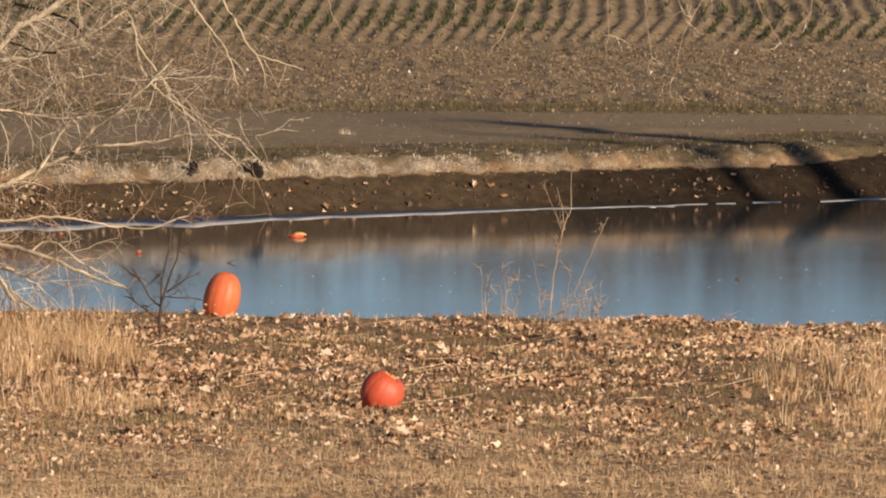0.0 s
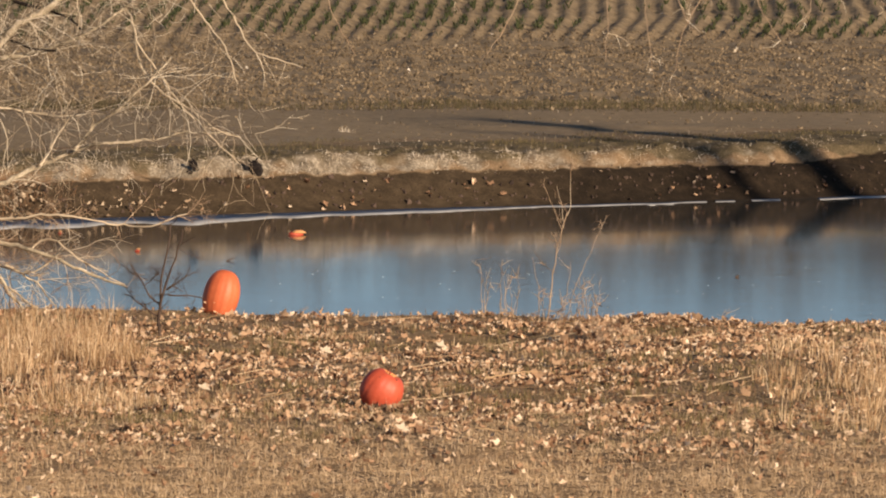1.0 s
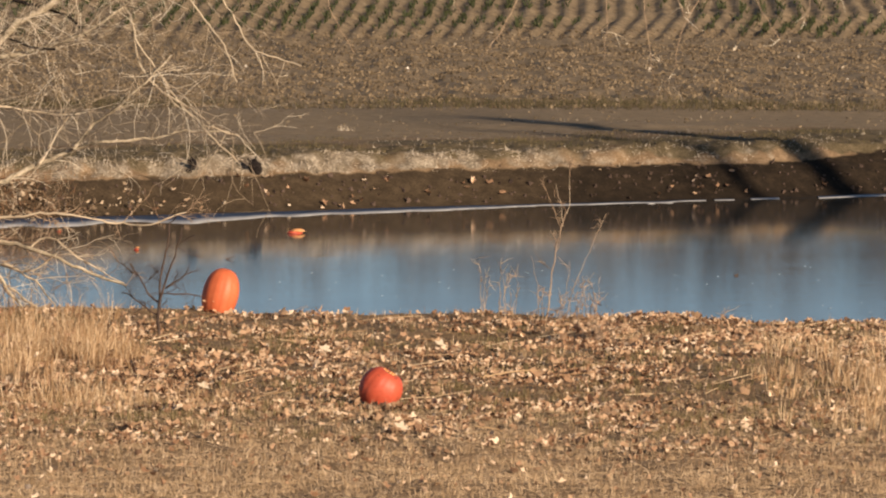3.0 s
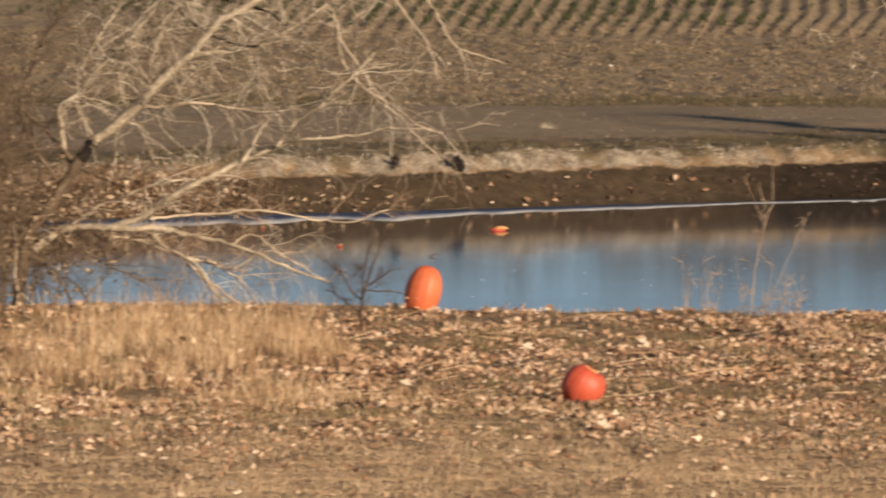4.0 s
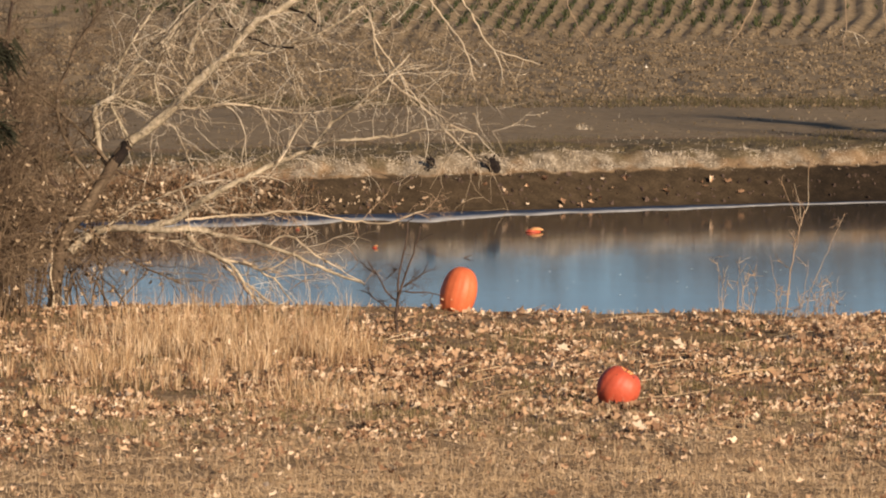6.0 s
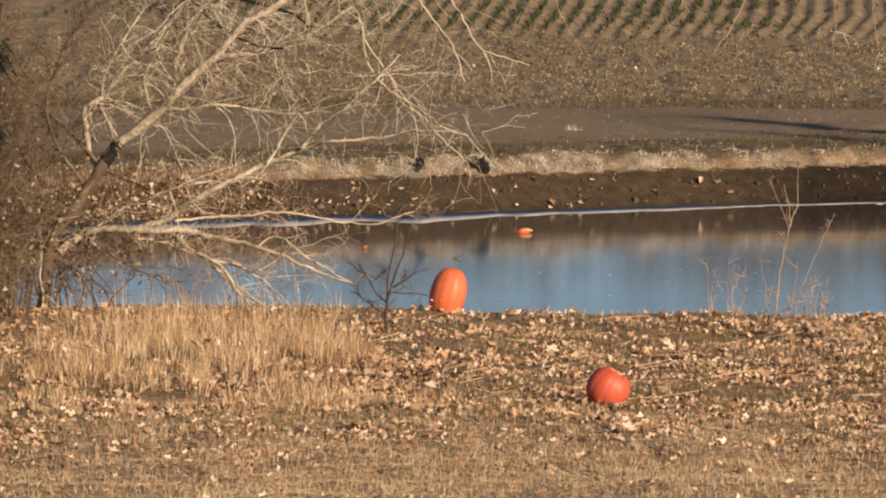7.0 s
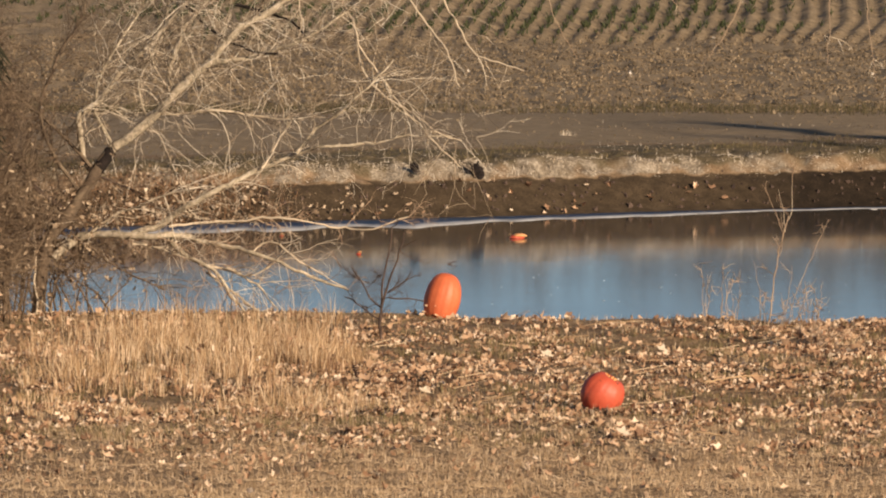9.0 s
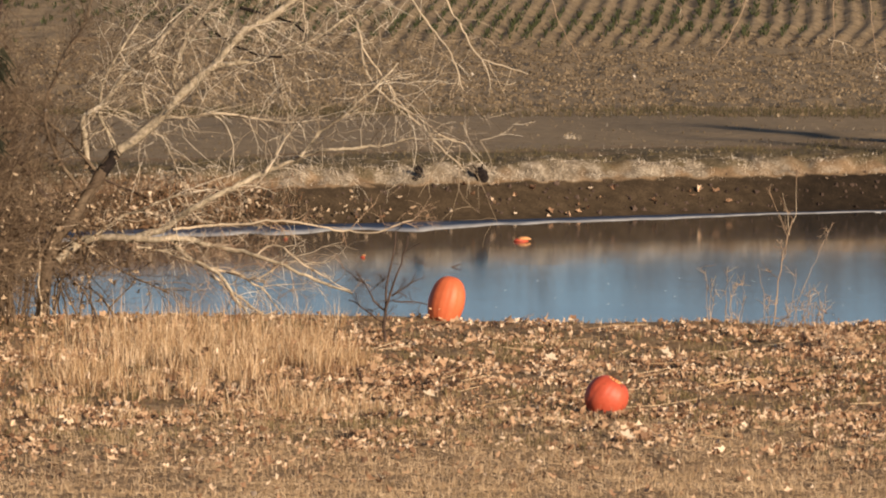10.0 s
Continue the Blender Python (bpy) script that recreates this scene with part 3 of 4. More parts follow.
# a heap of leaves caught at the water's edge under the tree
n = 1000
hx = rng.normal(-3.6, 1.15, n)
hs = rng.uniform(-0.15, 1.0, n) * (0.4 + 0.6 * np.exp(-((hx + 3.4) / 1.2) ** 2))
hy = far_shore(hx) + hs
p = np.stack([hx, hy, np.maximum(height(hx, hy), WATER) + rng.uniform(0.0, 0.16, n)], -1)
stuff("heap_litter", blades(15000, -6, -1.6, 0.0, 1.1, 0.06, 0.2, 0.009, 0.9, lambda x, y: 0.9 * np.exp(-((x + 3.4) / 1.3) ** 2), 1, 0.5, far_shore), RUSSET, "brown dead stems among the heaped leaves", "weeds")
stuff("leaf_heap", scatter(LEAF_SHAPES, p, rng.uniform(0.035, 0.09, n), 0.9), DULL_LEAF, "heap of brown leaves at the water's edge", "leaves")


def crop_plants():
    """Low green plants along the rows, with gaps."""
    rows = np.arange(-35, 54)
    r = np.repeat(rows, 175)
    y = rng.uniform(125.4, 146, len(r)) + 0.6 * np.sin(r * 1.7)
    x = row_place(r, y) + rng.normal(0, 0.045, len(r))
    k = rng.random(len(r)) < 0.22 + 0.6 * wave(x, y, 2.6, 45)
    x, y = x[k], y[k]
    k = 5
    x, y = np.repeat(x, k), np.repeat(y, k)
    n = len(x)
    a, h = rng.uniform(0, 2 * np.pi, n), rng.uniform(0.05, 0.17, n)
    b = np.stack([x, y, height(x, y)], -1)
    tip = b + np.stack([0.6 * h * np.cos(a), 0.6 * h * np.sin(a), h], -1)
    s = np.stack([0.014 * np.sin(a), -0.014 * np.cos(a), 0 * a], -1)
    mid_ = b + (tip - b) * 0.6
    v = np.stack([b, mid_ - s, mid_ + s, tip], 1)
    f = np.array([[0, 2, 1], [1, 2, 3]])
    return v.reshape(-1, 3), (f[None] + 4 * np.arange(n)[:, None, None]).reshape(-1, 3)


stuff("crop_rows", crop_plants(), CROP, "low green crop plants in curved field rows", "crop")


# ---- shore ice ----
def ice_rim():
    x = np.arange(-9, 12, 0.03)
    y = far_shore(x) - 0.1 + 0.05 * wave(x, 1, 0.5, 53) + 0.04 * wave(x, 1, 0.2, 54)
    w = np.clip(0.42 + 0.24 * (4 - x), 0.28, 1.7) * (1 + 0.35 * wave(x, 0, 0.9, 50) + 0.25 * wave(x, 0, 0.35, 51)) + 0.05 * wave(x, 0, 0.17, 55)
    w = np.maximum(0.05, w * (1 - 0.5 * smooth(6.2, 6.6, x) * (1 - smooth(8.0, 8.4, x))))
    rise = 0.004 + 0.002 * wave(x, 2, 0.6, 56)
    c = [(y, WATER - 0.02), (y, WATER + 0.006 + rise), (y - w, WATER + 0.004 + 0.5 * rise), (y - w - 0.03, WATER - 0.002)]
    v = np.concatenate([np.stack([x, a, 0 * x + z], -1) for a, z in c])
    n = len(x)
    i = np.arange(n - 1)
    i = i[~((x[:-1] > 6.6) & (x[:-1] < 8.3) & (wave(x[:-1], 9, 0.22, 57) < 0.25))]
    f = np.concatenate([np.stack([k * n + i, k * n + i + 1, (k + 1) * n + i + 1, (k + 1) * n + i], -1) for k in range(3)])
    return v, f


ice = new("shore_ice", mesh_from("shore_ice", *ice_rim(), ICE, True))
tagged(ice, "thin white rim of ice along the shore", "ice")


def ice_scraps(n):
    """Small broken plates of ice in front of the rim, thinning out along the shore."""
    x = rng.uniform(-7, 8, n)
    x = x[rng.random(n) < 0.15 + 0.85 * (1 - smooth(-1, 5, x))]
    x = x[(x < 6.2)]
    n = len(x)
    w = 0.2 + 0.7 * np.clip((3 - x) / 6, 0, 1) ** 1.5
    y = far_shore(x) - 0.15 - w * rng.uniform(0.9, 1.5, n) - np.abs(rng.normal(0, 0.12, n))
    a = np.arange(6) * np.pi / 3
    r = rng.uniform(0.02, 0.07, n)[:, None] * rng.uniform(0.6, 1.3, (n, 6))
    ring = np.stack([x[:, None] + 1.5 * r * np.cos(a), y[:, None] + 1.2 * r * np.sin(a), WATER + 0.002 + rng.uniform(0, 0.003, (n, 6))], -1)
    foot = ring * np.array([1, 1, 0]) + np.array([0, 0, WATER - 0.01])
    v = np.concatenate([ring, foot], 1).reshape(-1, 3)
    f = np.array([(0, i, i + 1) for i in range(1, 5)] + [(i, i + 6, (i + 1) % 6 + 6) for i in range(6)] + [(i, (i + 1) % 6 + 6, (i + 1) % 6) for i in range(6)])
    return v, (f[None] + 12 * np.arange(n)[:, None, None]).reshape(-1, 3)


stuff("ice_scraps", ice_scraps(220), ICE, "small broken ice plates along the frozen rim", "ice")


n = 60
fx, fy = rng.uniform(-2, 7, n), rng.uniform(63, 71, n)
v = np.array([(math.cos(q), math.sin(q), 0.0) for q in np.arange(6) * math.pi / 3])
fl = np.stack([fx, fy, 0 * fx + WATER + 0.002], -1)[:, None] + v[None] * (rng.uniform(0.006, 0.016, n)[:, None, None] * np.array([1, 1.6, 0]))
top = fl.reshape(-1, 3)
flakes = (np.concatenate([top, np.stack([fx, fy, 0 * fx + WATER + 0.005], -1)]), np.concatenate([[(6 * i + k, 6 * i + (k + 1) % 6, 6 * n + i) for k in range(6)] for i in range(n)]))
stuff("frost_flecks", flakes, ICE, "tiny white frost flecks on the pond", "ice")


# ---- wood: trunks, limbs, twigs ----
def tube(points, r0, r1, sides=6, knots=0.0):
    """A tapered round limb through points."""
    p = np.asarray(points, float)
    n = len(p)
    t = np.gradient(p, axis=0)
    t /= np.linalg.norm(t, axis=1)[:, None] + 1e-9
    ref = np.where(np.abs(t[:, 1:2]) > 0.9, np.array([[1.0, 0, 0]]), np.array([[0, 1.0, 0]]))
    u = np.cross(t, ref)
    u /= np.linalg.norm(u, axis=1)[:, None] + 1e-9
    w = np.cross(t, u)
    r = (np.linspace(r0, r1, n) * (1 + knots * np.convolve(rng.normal(0, 1, n + 2), [0.4, 0.6, 0.4], "valid")))[:, None, None]
    a = 2 * np.pi * np.arange(sides) / sides
    v = p[:, None] + r * (np.cos(a)[None, :, None] * u[:, None] + np.sin(a)[None, :, None] * w[:, None])
    i, j = np.meshgrid(np.arange(n - 1), np.arange(sides), indexing="ij")
    k = (j + 1) % sides
    f = np.stack([i * sides + j, i * sides + k, (i + 1) * sides + k, (i + 1) * sides + j], -1).reshape(-1, 4)
    return v.reshape(-1, 3), f


def curve_through(points, step=0.07, jitter=0.0):
    """A finer line through the points, slightly crooked."""
    p = np.asarray(points, float)
    q = np.concatenate([[2 * p[0] - p[1]], p, [2 * p[-1] - p[-2]]])
    out = []
    for i in range(1, len(q) - 2):
        m = max(2, int(np.linalg.norm(q[i + 1] - q[i]) / step))
        t = np.linspace(0, 1, m, endpoint=False)[:, None]
        a, b, c, d = q[i - 1], q[i], q[i + 1], q[i + 2]
        out.append(0.5 * (2 * b + (c - a) * t + (2 * a - 5 * b + 4 * c - d) * t * t + (3 * b - a - 3 * c + d) * t ** 3))
    out = np.concatenate(out + [p[-1:]])
    return out + rng.normal(0, 1, out.shape) * jitter


def grow(start, way, length, r, droop, depth, out, leaves=None, kink=0.22):
    """A crooked twig and its forks, added to out."""
    n = max(3, int(length / 0.09))
    p, d = [np.array(start, float)], np.array(way, float)
    d /= np.linalg.norm(d)
    for _ in range(n):
        d = d + rng.normal(0, kink, 3) * np.array([1, 0.7, 1]) + np.array([0, 0, -droop])
        d /= np.linalg.norm(d)
        p.append(p[-1] + d * length / n)
    out.append(tube(p, r, max(0.001, r * 0.4), 3))
    if leaves is not None and rng.random() < 0.5:
        leaves.append(p[-1])
    if depth > 0:
        for _ in range(rng.integers(2, 5)):
            k = rng.integers(1, n)
            side = rng.normal(0, 0.75, 3) + d
            grow(p[k], side, length * rng.uniform(0.35, 0.65), r * 0.6, droop, depth - 1, out, leaves, kink)


def limb(tree, plan, y, r0, r1, mat, twigs=0, droop=0.02, bias=(0.5, 0, 0.2), name="limb", reach=(0.3, 1.0), twig_mat=None, bend=0.0):
    """One limb of a tree from points across and up (x, z) about the depth y, with its twigs as a part of it."""
    pts = [(a, y + bend * i + (0.1 if name == "limb" else 0) * math.sin(1.7 * i), b) for i, (a, b) in enumerate(plan)]
    line = curve_through(pts, 0.07, 0.006)
    ob = part(name, mesh_from(name, *tube(line, r0, r1, 8, 0.09), mat, True), tree)
    out = []
    for _ in range(int(1.9 * twigs)):
        k = rng.integers(len(line) // 6, len(line))
        d = line[min(k + 1, len(line) - 1)] - line[max(k - 1, 0)]
        d /= np.linalg.norm(d) + 1e-9
        grow(line[k], d * 0.6 + rng.normal(0, 0.72, 3) + 0.6 * np.array(bias), rng.uniform(*reach) * rng.uniform(0.6, 1), rng.uniform(0.0028, 0.0056), droop, int(rng.random() < 0.55) + 1, out)
    if out:
        tagged(part("twig_spray", mesh_from("twig_spray", *join(out), twig_mat or TWIG, True), ob), kind="stuff")
    return ob


rng = np.random.default_rng(41)
tree = new("bare_tree")
tree.location = (0, 0, 0)
tagged(tree, "leaning bare tree with pale tangled branches over the pond", "tree")
TY = 57.0
limb(tree, [(-2.91, 1.35), (-2.83, 1.47), (-2.78, 1.53)], TY, 0.055, 0.053, BLACK, 0, name='bark_scar')
limb(tree, [(-3.50, -0.03), (-3.38, 0.63), (-3.17, 0.96), (-2.94, 1.31), (-2.81, 1.50), (-2.75, 1.56)], TY, 0.058, 0.048, STEM, 0, name='trunk')
limb(tree, [(-2.84, 1.47), (-2.77, 1.54), (-2.46, 1.77), (-2.21, 2.05), (-1.93, 2.30), (-1.67, 2.58), (-1.34, 2.79), (-0.83, 3.12)], TY, 0.049, 0.025, BARK, 50, name='trunk')
limb(tree, [(-2.94, 1.30), (-3.05, 1.44), (-3.08, 1.69), (-3.07, 1.85), (-2.92, 1.97), (-2.66, 2.28), (-2.41, 2.51), (-2.16, 2.81), (-1.95, 3.07)], TY, 0.031, 0.015, BARK, 36)
limb(tree, [(-2.21, 2.05), (-2.28, 2.18), (-2.23, 2.35), (-2.13, 2.61), (-1.98, 2.81), (-1.80, 3.02)], TY, 0.025, 0.013, BARK, 20)
limb(tree, [(-1.93, 2.30), (-1.55, 2.35), (-1.24, 2.45), (-0.99, 2.56), (-0.73, 2.74), (-0.43, 2.96)], TY, 0.023, 0.010, BARK, 36)
limb(tree, [(-2.38, 1.85), (-2.21, 1.84), (-2.00, 1.87), (-1.75, 1.88), (-1.44, 1.82), (-1.16, 1.80)], TY, 0.013, 0.005, TWIG, 20)
limb(tree, [(-3.32, 0.55), (-3.07, 0.74), (-2.77, 0.76), (-2.46, 0.75), (-2.21, 0.75), (-1.85, 0.67), (-1.44, 0.58), (-1.14, 0.45), (-0.83, 0.32), (-0.66, 0.26)], TY, 0.041, 0.008, BARK, 13, bias=(0.5, 0, -0.1), droop=0.03, reach=(0.2, 0.6), twig_mat=REDTWIG)
limb(tree, [(-2.61, 0.77), (-2.36, 0.85), (-2.16, 1.00), (-1.85, 1.16), (-1.55, 1.31), (-1.14, 1.48), (-0.88, 1.56), (-0.43, 1.59), (-0.12, 1.65), (0.28, 1.65)], TY, 0.033, 0.007, BARK, 17, bias=(0.5, 0, 0.3))
limb(tree, [(-1.14, 1.48), (-0.94, 1.72), (-0.73, 1.87), (-0.48, 2.10), (-0.25, 2.33)], TY, 0.017, 0.007, BARK, 12)
limb(tree, [(-1.44, 1.36), (-1.38, 1.46), (-1.22, 1.72), (-1.16, 1.80)], TY, 0.010, 0.005, TWIG, 7)
limb(tree, [(-2.26, 0.73), (-2.15, 0.58), (-1.95, 0.49), (-1.80, 0.37), (-1.70, 0.17), (-1.54, 0.03)], TY, 0.025, 0.008, BARK, 13, bias=(0.4, 0, -0.4), droop=0.05, twig_mat=REDTWIG)
limb(tree, [(-1.95, 0.49), (-1.75, 0.44), (-1.57, 0.39), (-1.34, 0.50), (-1.22, 0.62)], TY, 0.013, 0.005, TWIG, 7)
limb(tree, [(-2.61, 0.68), (-2.46, 0.65), (-2.21, 0.58), (-2.09, 0.55)], TY, 0.015, 0.006, TWIG, 7)
limb(tree, [(-1.93, 0.42), (-1.75, 0.27), (-1.47, 0.07)], TY, 0.013, 0.007, TWIG, 5, bias=(0.3, 0, -0.5))
limb(tree, [(-1.75, 0.47), (-1.49, 0.30), (-1.29, 0.07)], TY, 0.012, 0.006, TWIG, 5, bias=(0.3, 0, -0.5))
limb(tree, [(-2.28, 0.84), (-1.85, 0.87), (-1.44, 0.91), (-1.09, 0.90), (-0.83, 0.83), (-0.68, 0.82), (-0.43, 0.82), (-0.12, 0.93)], TY, 0.014, 0.006, TWIG, 11, reach=(0.2, 0.6), twig_mat=REDTWIG)
limb(tree, [(-1.55, 0.56), (-1.44, 0.67), (-1.29, 0.68), (-1.09, 0.52), (-0.94, 0.42), (-0.68, 0.27)], TY, 0.010, 0.005, TWIG, 4, reach=(0.2, 0.5))
limb(tree, [(-0.73, 2.91), (-0.63, 2.71), (-0.59, 2.56), (-0.53, 2.40), (-0.43, 2.28), (-0.22, 1.97), (-0.02, 1.82), (0.18, 1.67), (0.35, 1.60)], TY, 0.012, 0.005, TWIG, 9, bias=(0.3, 0, -0.4), droop=0.05)
limb(tree, [(-0.59, 2.56), (-0.53, 2.24), (-0.33, 2.00), (-0.17, 1.90), (0.08, 1.62), (0.34, 1.38)], TY, 0.010, 0.005, TWIG, 6, bias=(0.3, 0, -0.4), droop=0.05)
limb(tree, [(-0.12, 2.91), (0.08, 2.61), (0.23, 2.43), (0.34, 2.09)], TY, 0.009, 0.005, TWIG, 4, bias=(0.2, 0, -0.6), droop=0.06)
limb(tree, [(0.18, 2.91), (0.36, 2.58), (0.51, 2.38), (0.92, 2.24)], TY, 0.010, 0.005, TWIG, 4, bias=(0.3, 0, -0.4), droop=0.04)
# Two limbs hanging in shade, which is put into their near-black colour.
limb(tree, [(-2.18, 2.89), (-1.85, 2.58), (-1.55, 2.43), (-1.29, 2.39)], TY, 0.014, 0.009, BLACK, 0)
limb(tree, [(-1.67, 2.84), (-1.24, 2.71), (-1.09, 2.61), (-1.01, 2.52)], TY, 0.016, 0.009, BLACK, 0)
limb(tree, [(-2.89, 1.29), (-2.74, 1.21), (-2.59, 1.16)], TY, 0.011, 0.008, DARK, 5, twig_mat=BROWN)
limb(tree, [(-3.17, 0.96), (-3.43, 1.13), (-3.68, 1.49), (-3.83, 1.90), (-3.88, 2.35), (-3.83, 2.91)], TY, 0.025, 0.013, DARK, 36, bias=(0, 0, 0.4), twig_mat=BROWN)
limb(tree, [(-2.77, 1.54), (-2.94, 1.87), (-2.89, 2.20), (-2.71, 2.51), (-2.46, 2.86)], TY, 0.018, 0.009, BARK, 26, bias=(0.2, 0, 0.2))
limb(tree, [(-2.46, 1.77), (-2.54, 2.15), (-2.31, 2.61), (-2.26, 2.96)], TY, 0.015, 0.008, BARK, 22, bias=(0, 0, 0.3))
limb(tree, [(-2.94, 1.31), (-3.22, 1.64), (-3.68, 2.05), (-4.09, 2.51)], TY, 0.018, 0.009, STEM, 24, bias=(-0.2, 0, 0.2), twig_mat=BROWN)
limb(tree, [(-3.07, 0.74), (-2.77, 0.93), (-2.46, 1.06), (-2.10, 1.19)], TY, 0.013, 0.006, BARK, 16, bias=(0.3, 0, 0.1))
limb(tree, [(-3.17, 0.78), (-2.92, 0.58), (-2.66, 0.42), (-2.31, 0.27)], TY, 0.011, 0.006, BROWN, 12, bias=(0.2, 0, -0.2), twig_mat=BROWN)
limb(tree, [(-3.55, 1.36), (-3.52, 1.03), (-3.49, 0.68), (-3.47, -0.03)], TY, 0.009, 0.008, TWIG, 3, bias=(0, 0, 0.3), reach=(0.15, 0.4))
limb(tree, [(-3.07, 1.13), (-3.32, 1.49), (-3.43, 1.90), (-3.27, 2.35), (-3.07, 2.71), (-2.97, 3.02)], TY, 0.018, 0.009, STEM, 36, bias=(0.2, 0, 0.4), twig_mat=BROWN)

# dry leaves still caught in the lower branches
for lx, lz, k in ((-2.98, 0.87, 30), (-2.83, 0.42, 10), (-2.62, 0.5, 8), (-0.66, 1.05, 26), (-1.6, 1.0, 14), (-3.3, 0.6, 16)):
    q = np.array([lx, TY, lz]) + rng.normal(0, 1, (k, 3)) * np.array([0.05, 0.05, 0.09])
    part("dead_leaves", mesh_from("dead_leaves", *scatter(LEAF_SHAPES, q, rng.uniform(0.03, 0.065, k), 1.0), DULL_LEAF), tree, "dry tan leaves hanging in the twigs")

# overhanging sprays that reach out above the bank
limb(tree, [(-0.83, 3.12), (-0.17, 3.37), (1.10, 3.57), (3.13, 3.63), (5.17, 3.42), (6.49, 3.17)], TY, 0.031, 0.013, BARK, 26, bias=(0.2, 0, 0.4))
limb(tree, [(2.78, 3.62), (2.88, 3.12), (2.83, 2.76), (2.57, 2.35), (2.47, 2.23)], TY, 0.0045, 0.002, REDTWIG, 2, bias=(0.1, 0, -0.8), droop=0.06, reach=(0.15, 0.4))
limb(tree, [(3.39, 3.63), (3.64, 3.12), (3.67, 2.71), (3.64, 2.30)], TY, 0.0045, 0.002, REDTWIG, 2, bias=(0.1, 0, -0.8), droop=0.06, reach=(0.15, 0.4))
limb(tree, [(3.54, 3.63), (3.95, 3.07), (4.02, 2.66), (4.05, 2.35), (4.10, 2.07)], TY, 0.0045, 0.002, REDTWIG, 2, bias=(0.1, 0, -0.8), droop=0.06, reach=(0.15, 0.4))
limb(tree, [(4.15, 3.52), (4.28, 2.96), (4.40, 2.63), (4.49, 2.53)], TY, 0.0045, 0.002, REDTWIG, 2, bias=(0.1, 0, -0.8), droop=0.06, reach=(0.15, 0.4))
limb(tree, [(4.66, 3.47), (4.61, 3.02), (4.35, 2.56), (4.28, 2.20)], TY, 0.0045, 0.002, REDTWIG, 2, bias=(0.1, 0, -0.8), droop=0.06, reach=(0.15, 0.4))
limb(tree, [(4.91, 3.45), (5.01, 2.91), (5.11, 2.66), (5.22, 2.48)], TY, 0.0045, 0.002, REDTWIG, 2, bias=(0.1, 0, -0.8), droop=0.06, reach=(0.15, 0.4))
limb(tree, [(5.42, 3.40), (5.52, 2.96), (5.50, 2.71)], TY, 0.0045, 0.002, REDTWIG, 2, bias=(0.1, 0, -0.8), droop=0.06, reach=(0.15, 0.4))
limb(tree, [(5.93, 3.30), (6.08, 2.91), (6.33, 2.66)], TY, 0.0045, 0.002, REDTWIG, 2, bias=(0.1, 0, -0.8), droop=0.06, reach=(0.15, 0.4))
limb(tree, [(1.86, 3.60), (2.11, 3.12), (2.37, 2.71)], TY, 0.0045, 0.002, REDTWIG, 2, bias=(0.1, 0, -0.8), droop=0.06, reach=(0.15, 0.4))
limb(tree, [(0.84, 3.55), (1.05, 3.12), (1.20, 2.71), (1.40, 2.35)], TY, 0.0045, 0.002, REDTWIG, 2, bias=(0.1, 0, -0.8), droop=0.06, reach=(0.15, 0.4))


def bush(name, label, x, y, stems, height_, spread, mat, leaves_n, twig_depth=2, lean=0.0, r=0.008, category="bush", reach=(0.2, 0.5), bare=0.25, wide=0.6, leaf=LEAF):
    """Upright stems from one root with forks, and the dead leaves that still hang on."""
    thing = new(name)
    z = float(height(x, y))
    tagged(thing, label, category)
    hang = []
    for _ in range(stems):
        a = rng.uniform(-1, 1) * spread
        top = height_ * rng.uniform(0.5, 1)
        root = np.array([x + rng.normal(0, 0.12 * spread + 0.02), y + rng.normal(0, 0.15), z - 0.03])
        pts = [root, root + (0.25 * a + lean * 0.3, rng.normal(0, 0.1), 0.4 * top), root + (0.7 * a + lean * 0.7, rng.normal(0, 0.15), 0.75 * top), root + (a + lean, rng.normal(0, 0.2), top)]
        line = curve_through(pts, 0.08, 0.006)
        stem = part("stem", mesh_from("stem", *tube(line, r, r * 0.3, 5), mat, True), thing)
        out = []
        for _ in range(int(top * 11) + 2):
            k = rng.integers(int(len(line) * bare), len(line))
            grow(line[k], rng.normal(0, wide, 3) + np.array([0.1, 0, 0.5]), rng.uniform(*reach), 0.004, 0.0, twig_depth, out, hang)
        tagged(part("twig_spray", mesh_from("twig_spray", *join(out), mat, True), stem), kind="stuff")
    if leaves_n and hang:
        pick = np.array(hang)[rng.integers(0, len(hang), leaves_n)] + rng.normal(0, 0.03, (leaves_n, 3))
        part("dead_leaves", mesh_from("dead_leaves", *scatter(LEAF_SHAPES, pick, rng.uniform(0.03, 0.07, leaves_n), 1.0), leaf), thing, "hanging dry brown leaves")
    return thing


